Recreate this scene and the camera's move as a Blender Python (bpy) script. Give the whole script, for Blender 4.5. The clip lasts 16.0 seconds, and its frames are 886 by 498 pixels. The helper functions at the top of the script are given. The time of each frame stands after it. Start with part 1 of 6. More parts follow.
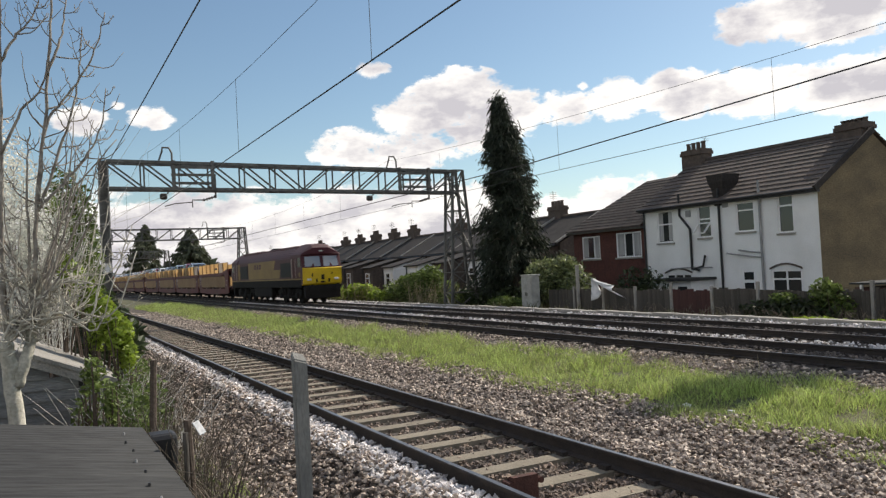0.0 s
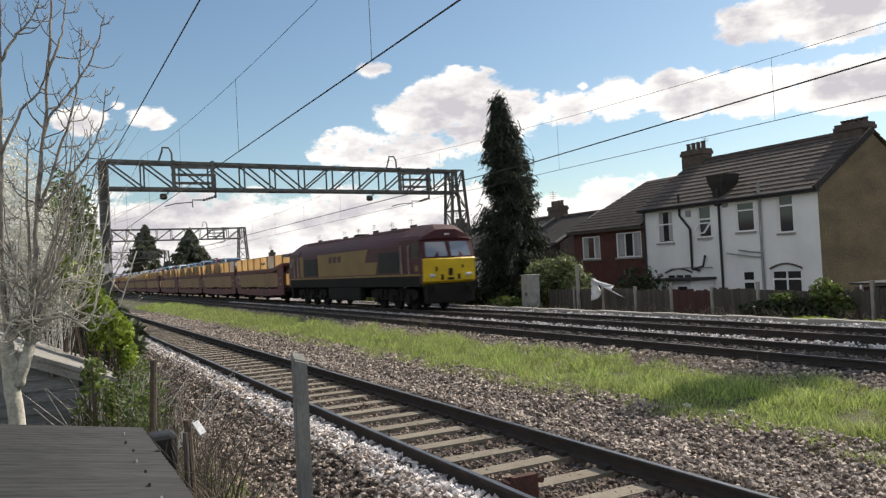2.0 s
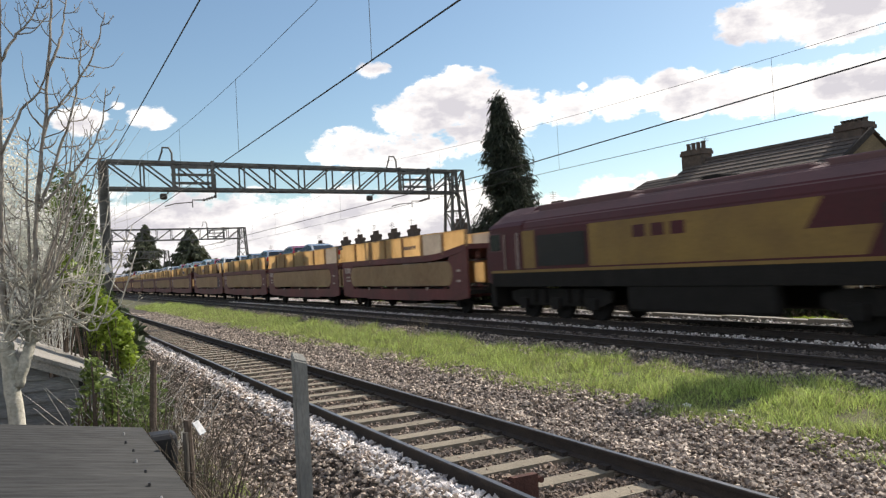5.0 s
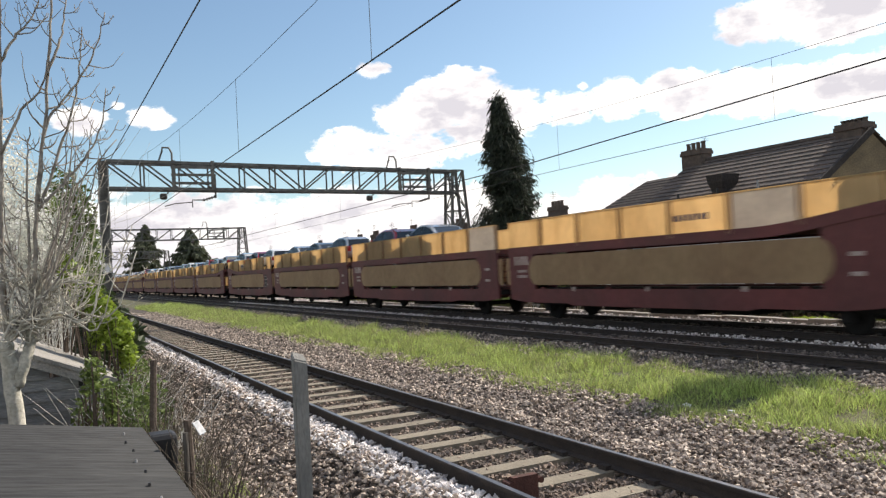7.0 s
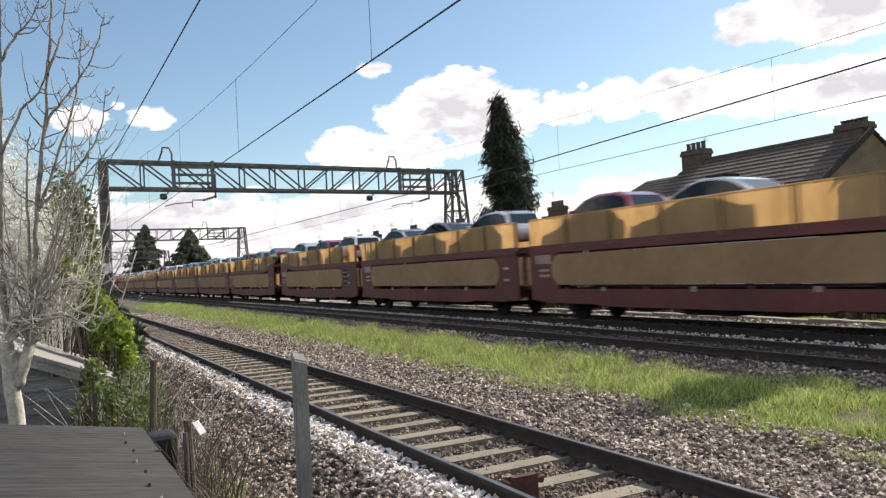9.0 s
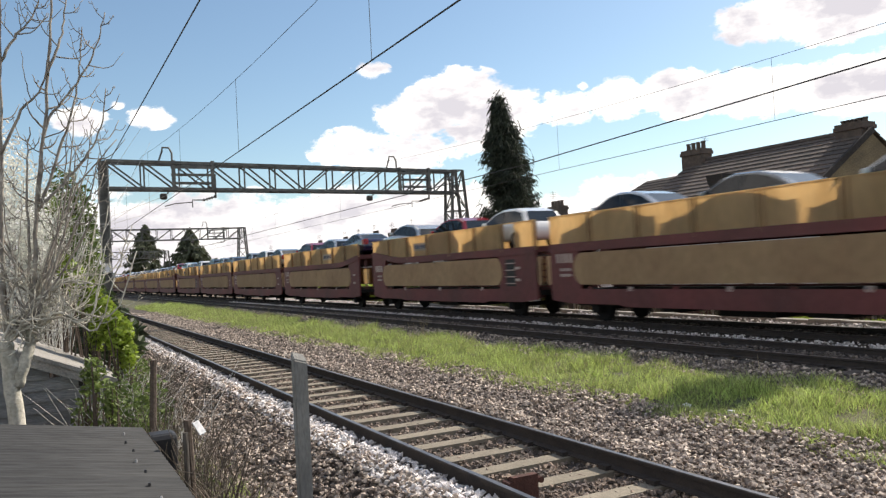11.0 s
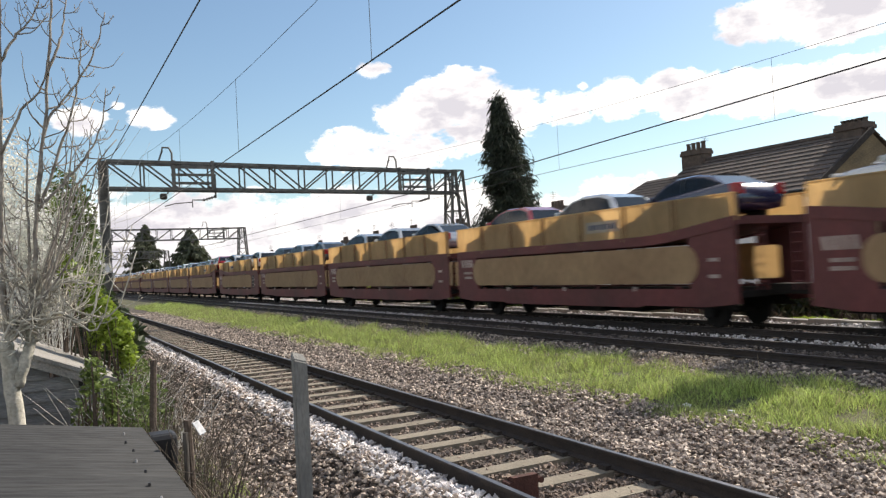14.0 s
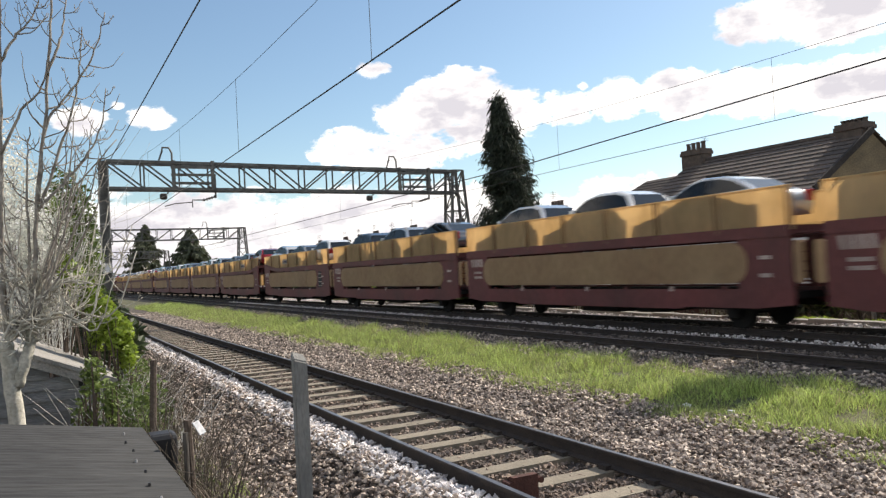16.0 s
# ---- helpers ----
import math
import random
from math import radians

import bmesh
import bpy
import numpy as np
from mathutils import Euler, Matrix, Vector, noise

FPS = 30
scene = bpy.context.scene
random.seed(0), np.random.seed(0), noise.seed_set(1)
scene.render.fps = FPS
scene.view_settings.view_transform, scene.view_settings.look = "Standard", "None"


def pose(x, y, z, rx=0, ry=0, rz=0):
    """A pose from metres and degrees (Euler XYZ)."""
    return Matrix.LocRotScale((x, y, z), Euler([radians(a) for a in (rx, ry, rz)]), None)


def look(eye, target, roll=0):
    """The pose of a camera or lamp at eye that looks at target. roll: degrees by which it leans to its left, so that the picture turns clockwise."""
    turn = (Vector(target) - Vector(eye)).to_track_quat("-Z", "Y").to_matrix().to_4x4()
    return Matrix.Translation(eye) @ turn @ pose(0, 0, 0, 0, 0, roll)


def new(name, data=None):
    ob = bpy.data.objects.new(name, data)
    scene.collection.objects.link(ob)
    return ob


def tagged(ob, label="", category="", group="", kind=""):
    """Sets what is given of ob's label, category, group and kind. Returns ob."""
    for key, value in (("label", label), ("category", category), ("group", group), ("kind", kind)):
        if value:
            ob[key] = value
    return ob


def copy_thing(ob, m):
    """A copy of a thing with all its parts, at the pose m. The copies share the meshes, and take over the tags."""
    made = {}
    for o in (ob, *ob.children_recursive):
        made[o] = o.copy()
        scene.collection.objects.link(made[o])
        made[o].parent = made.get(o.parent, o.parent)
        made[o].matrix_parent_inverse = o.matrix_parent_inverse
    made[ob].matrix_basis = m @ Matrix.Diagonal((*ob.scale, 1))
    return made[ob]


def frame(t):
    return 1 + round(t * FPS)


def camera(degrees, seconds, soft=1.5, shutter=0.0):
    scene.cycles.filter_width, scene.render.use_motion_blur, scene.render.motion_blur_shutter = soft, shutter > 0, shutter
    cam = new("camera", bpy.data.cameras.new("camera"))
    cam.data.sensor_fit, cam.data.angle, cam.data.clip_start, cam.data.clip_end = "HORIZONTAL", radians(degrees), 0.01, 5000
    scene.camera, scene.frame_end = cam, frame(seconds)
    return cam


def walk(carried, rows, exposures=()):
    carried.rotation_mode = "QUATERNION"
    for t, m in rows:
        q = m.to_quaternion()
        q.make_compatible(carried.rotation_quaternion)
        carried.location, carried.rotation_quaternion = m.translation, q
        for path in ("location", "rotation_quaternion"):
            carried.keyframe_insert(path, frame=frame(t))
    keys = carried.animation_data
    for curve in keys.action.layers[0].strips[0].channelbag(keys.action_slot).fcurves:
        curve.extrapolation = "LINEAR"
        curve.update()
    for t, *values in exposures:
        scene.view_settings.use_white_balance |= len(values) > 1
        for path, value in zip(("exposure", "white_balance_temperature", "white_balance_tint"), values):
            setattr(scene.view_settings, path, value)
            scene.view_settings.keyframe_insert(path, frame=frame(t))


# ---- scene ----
# ---- camera ----
cam = camera(59.674, 16.0, soft=1.3, shutter=0.8)
EYE = Vector((0.0, 0.0, 1.925))
AIM = EYE + Vector((math.sin(radians(27.687)) * math.cos(radians(1.412)),
                    math.cos(radians(27.687)) * math.cos(radians(1.412)), math.sin(radians(1.412)))) * 10
VIEW = look(EYE, AIM, -2.9096)
walk(cam, [(0.0, VIEW), (16.0, VIEW)], [(0.0, 0.0, 6900, 11), (3.5, 0.04, 6900, 11), (6.5, 0.30, 6900, 12), (16.0, 0.30, 6900, 12)])

# ---- sky and sun ----
SUN_AZ, SUN_EL = 81.0, 40.0        # degrees clockwise from +y, and above the horizon
world = bpy.data.worlds.new("sky")
scene.world = world
world.use_nodes = True
wt = world.node_tree
wt.nodes.clear()


def wn(kind, operation=None):
    n = wt.nodes.new(kind)
    if operation:
        n.operation = operation
    return n


def wmath(op, a, b=None, clamp=False):
    n = wn("ShaderNodeMath", op)
    n.use_clamp = clamp
    for i, v in enumerate((a, b)):
        if v is None:
            continue
        if isinstance(v, (int, float)):
            n.inputs[i].default_value = v
        else:
            wt.links.new(v, n.inputs[i])
    return n.outputs[0]


def direction(az, el):
    a, e = radians(az), radians(el)
    return (math.sin(a) * math.cos(e), math.cos(a) * math.cos(e), math.sin(e))


sky = wn("ShaderNodeTexSky")
sky.sky_type, sky.sun_disc, sky.sun_elevation, sky.sun_rotation = "NISHITA", False, radians(SUN_EL), radians(SUN_AZ)
sky.air_density, sky.dust_density, sky.ozone_density = 1.0, 0.6, 1.6
coord = wn("ShaderNodeTexCoord")
geo_dir = coord.outputs["Generated"]


def lobes(spots):
    """The strongest of some soft round spots on the sky: azimuth, elevation, half width, half height in degrees, strength."""
    total = None
    for az, el, wide, high, strength in spots:
        c = direction(az, el)
        side = (math.cos(radians(az)), -math.sin(radians(az)), 0.0)
        up = Vector(side).cross(Vector(c))
        terms = []
        for axis, size in ((side, wide), (up, high)):
            d = wn("ShaderNodeVectorMath", "DOT_PRODUCT")
            wt.links.new(geo_dir, d.inputs[0])
            d.inputs[1].default_value = axis
            q = wmath("MULTIPLY", d.outputs["Value"], 1.0 / math.sin(radians(size)))
            terms.append(wmath("MULTIPLY", q, q))
        r2 = wmath("ADD", terms[0], terms[1])
        g = wmath("MULTIPLY", wmath("SUBTRACT", 1.0, r2, True), strength)
        total = g if total is None else wmath("MAXIMUM", total, g)
    return total


CLOUDS = [(7.4, 11.4, 1.9, 1.0, 1.0), (2.9, 11.0, 2.2, 1.3, 1.0), (22.9, 14.6, 1.9, 0.8, 1.0), (5.1, 12.2, 0.7, 0.4, 0.8), (38.7, 12.6, 0.7, 0.5, 0.9),
          (29.4, 12.4, 4.4, 2.6, 1.3), (26.2, 11.3, 3.8, 1.9, 1.2), (32.6, 11.2, 4.2, 2.2, 1.3), (21.2, 9.0, 3.6, 1.9, 1.1), (25.0, 8.6, 5.5, 1.8, 1.1), (31.0, 9.6, 4.5, 1.6, 1.0),
          (37.2, 11.1, 3.4, 1.6, 1.1), (41.0, 11.4, 3.4, 1.8, 1.3), (45.2, 11.4, 4.2, 2.1, 1.4), (50.2, 10.9, 4.4, 2.1, 1.4), (56.0, 10.4, 5.0, 2.3, 1.4), (63.0, 11.0, 7.0, 3.4, 1.2),
          (50.6, 15.5, 3.2, 1.9, 1.4), (55.5, 15.6, 5.0, 2.8, 1.5), (61.5, 16.5, 6.0, 3.6, 1.4),
          (8.0, 1.5, 26.0, 5.6, 1.5), (24.0, 1.8, 18.0, 5.4, 1.5), (44.0, 1.2, 20.0, 5.4, 1.3), (75.0, 4.0, 22.0, 6.0, 0.9),
          (85.0, 20.0, 14.0, 8.0, 0.9), (120.0, 20.0, 22.0, 7.0, 0.9), (-60.0, 14.0, 26.0, 7.0, 0.9), (180.0, 22.0, 30.0, 9.0, 0.9), (-120.0, 28.0, 25.0, 9.0, 1.0),
          # unseen clouds behind and overhead, added to brighten the shaded sides
          (-95.0, 12.0, 30.0, 8.0, 1.1), (-150.0, 12.0, 30.0, 8.0, 1.1), (-50.0, 36.0, 22.0, 12.0, 1.1), (-100.0, 50.0, 30.0, 14.0, 1.1), (-160.0, 48.0, 26.0, 13.0, 1.1),
          (150.0, 40.0, 24.0, 12.0, 1.0), (10.0, 48.0, 24.0, 12.0, 1.0), (-20.0, 24.0, 18.0, 6.0, 1.0)]
mass = lobes(CLOUDS)
stretch = wn("ShaderNodeMapping")
stretch.inputs["Scale"].default_value = (1.0, 1.0, 1.7)
wt.links.new(geo_dir, stretch.inputs["Vector"])
puff = wn("ShaderNodeTexNoise")
puff.inputs["Scale"].default_value, puff.inputs["Detail"].default_value, puff.inputs["Roughness"].default_value = 27.0, 9.0, 0.62
wt.links.new(stretch.outputs[0], puff.inputs["Vector"])
shade = wn("ShaderNodeTexNoise")
shade.inputs["Scale"].default_value, shade.inputs["Detail"].default_value = 9.0, 6.0
moved = wn("ShaderNodeMapping")
moved.inputs["Location"].default_value, moved.inputs["Scale"].default_value = (3.0, 1.0, -0.035), (1.0, 1.0, 2.6)
wt.links.new(geo_dir, moved.inputs["Vector"])
wt.links.new(moved.outputs[0], shade.inputs["Vector"])
near_cloud = wmath("MULTIPLY", mass, 5.0, True)
field = wmath("ADD", mass, wmath("MULTIPLY", wmath("MULTIPLY", wmath("SUBTRACT", puff.outputs["Fac"], 0.5), 2.6), near_cloud))
cover = wn("ShaderNodeMapRange")
cover.interpolation_type = "SMOOTHSTEP"
cover.inputs["From Min"].default_value, cover.inputs["From Max"].default_value = 0.28, 0.72
wt.links.new(field, cover.inputs["Value"])
tone = wn("ShaderNodeValToRGB")
tone.color_ramp.elements[0].position, tone.color_ramp.elements[0].color = 0.34, (0.62, 0.62, 0.69, 1)
tone.color_ramp.elements[1].position, tone.color_ramp.elements[1].color = 0.56, (1.12, 1.12, 1.12, 1)
# thick middles are greyer, thin edges white
wt.links.new(wmath("ADD", shade.outputs["Fac"], wmath("MULTIPLY", wmath("SUBTRACT", 0.72, field), 0.17)), tone.inputs["Fac"])
dim = wn("ShaderNodeVectorMath", "MULTIPLY")
dim.inputs[1].default_value = (0.108, 0.120, 0.121)
wt.links.new(sky.outputs[0], dim.inputs[0])
blend = wn("ShaderNodeMix")
blend.data_type = "RGBA"
wt.links.new(cover.outputs[0], blend.inputs["Factor"])
wt.links.new(dim.outputs[0], blend.inputs[6])
wt.links.new(tone.outputs[0], blend.inputs[7])
back = wn("ShaderNodeBackground")
back.inputs["Strength"].default_value = 1.0
wt.links.new(blend.outputs[2], back.inputs["Color"])
wt.links.new(back.outputs[0], wn("ShaderNodeOutputWorld").inputs["Surface"])

sun = new("sun", bpy.data.lights.new("sun", "SUN"))
sun.data.energy, sun.data.angle, sun.data.color = 5.0, radians(0.55), (1.0, 0.94, 0.85)
sun.matrix_world = look(Vector(direction(SUN_AZ, SUN_EL)) * 200, (0, 0, 0))


# ---- materials ----
def mat(name, colour, rough=0.8, metal=0.0, grain=30.0, amount=0.25, blotch=1.5, spread=0.25, bump=0.3, second=None,
        vary=0.0, stretch=(1, 1, 1), translucent=0.0, island=0.0, spec=0.5):
    """A surface with fine grain, large blotches (towards a second colour) and a matching relief."""
    m = bpy.data.materials.new(name)
    m.use_nodes = True
    nt = m.node_tree
    bsdf = nt.nodes["Principled BSDF"]
    tc = nt.nodes.new("ShaderNodeTexCoord")
    mp = nt.nodes.new("ShaderNodeMapping")
    mp.inputs["Scale"].default_value = stretch
    nt.links.new(tc.outputs["Object"], mp.inputs["Vector"])
    fine, big = nt.nodes.new("ShaderNodeTexNoise"), nt.nodes.new("ShaderNodeTexNoise")
    fine.inputs["Scale"].default_value, fine.inputs["Detail"].default_value = grain, 4.0
    big.inputs["Scale"].default_value, big.inputs["Detail"].default_value = blotch, 5.0
    for n in (fine, big):
        nt.links.new(mp.outputs[0], n.inputs["Vector"])
    second = second or tuple(c * 0.55 for c in colour)
    ramp = nt.nodes.new("ShaderNodeValToRGB")
    ramp.color_ramp.elements[0].position, ramp.color_ramp.elements[1].position = 0.5 - spread, 0.5 + spread
    ramp.color_ramp.elements[0].color, ramp.color_ramp.elements[1].color = (*second, 1), (*colour, 1)
    nt.links.new(big.outputs["Fac"], ramp.inputs["Fac"])
    rng = nt.nodes.new("ShaderNodeMapRange")
    rng.inputs["From Min"].default_value, rng.inputs["From Max"].default_value = 0.25, 0.75
    rng.inputs["To Min"].default_value, rng.inputs["To Max"].default_value = 1 - amount, 1 + amount
    nt.links.new(fine.outputs["Fac"], rng.inputs["Value"])
    value = rng.outputs[0]
    for source, gain in (("o", vary), ("i", island)):
        if gain:
            if source == "o":
                rnd = nt.nodes.new("ShaderNodeObjectInfo").outputs["Random"]
            else:
                rnd = nt.nodes.new("ShaderNodeNewGeometry").outputs["Random Per Island"]
            r2 = nt.nodes.new("ShaderNodeMapRange")
            r2.inputs["To Min"].default_value, r2.inputs["To Max"].default_value = 1 - gain, 1 + gain
            nt.links.new(rnd, r2.inputs["Value"])
            mul = nt.nodes.new("ShaderNodeMath")
            mul.operation = "MULTIPLY"
            nt.links.new(value, mul.inputs[0])
            nt.links.new(r2.outputs[0], mul.inputs[1])
            value = mul.outputs[0]
    sc = nt.nodes.new("ShaderNodeVectorMath")
    sc.operation = "SCALE"
    nt.links.new(ramp.outputs[0], sc.inputs[0])
    nt.links.new(value, sc.inputs["Scale"])
    nt.links.new(sc.outputs[0], bsdf.inputs["Base Color"])
    bsdf.inputs["Roughness"].default_value, bsdf.inputs["Metallic"].default_value = rough, metal
    bsdf.inputs["Specular IOR Level"].default_value = spec
    if bump:
        b = nt.nodes.new("ShaderNodeBump")
        b.inputs["Strength"].default_value, b.inputs["Distance"].default_value = bump, 0.02
        nt.links.new(fine.outputs["Fac"], b.inputs["Height"])
        nt.links.new(b.outputs[0], bsdf.inputs["Normal"])
    if translucent:
        tr, mix = nt.nodes.new("ShaderNodeBsdfTranslucent"), nt.nodes.new("ShaderNodeMixShader")
        nt.links.new(sc.outputs[0], tr.inputs["Color"])
        mix.inputs[0].default_value = translucent
        nt.links.new(bsdf.outputs[0], mix.inputs[1])
        nt.links.new(tr.outputs[0], mix.inputs[2])
        nt.links.new(mix.outputs[0], nt.nodes["Material Output"].inputs["Surface"])
    return m


def glass_mat(name, tint, rough=0.05):
    m = bpy.data.materials.new(name)
    m.use_nodes = True
    b = m.node_tree.nodes["Principled BSDF"]
    b.inputs["Base Color"].default_value = (*tint, 1)
    b.inputs["Roughness"].default_value, b.inputs["Specular IOR Level"].default_value = rough, 0.8
    return m


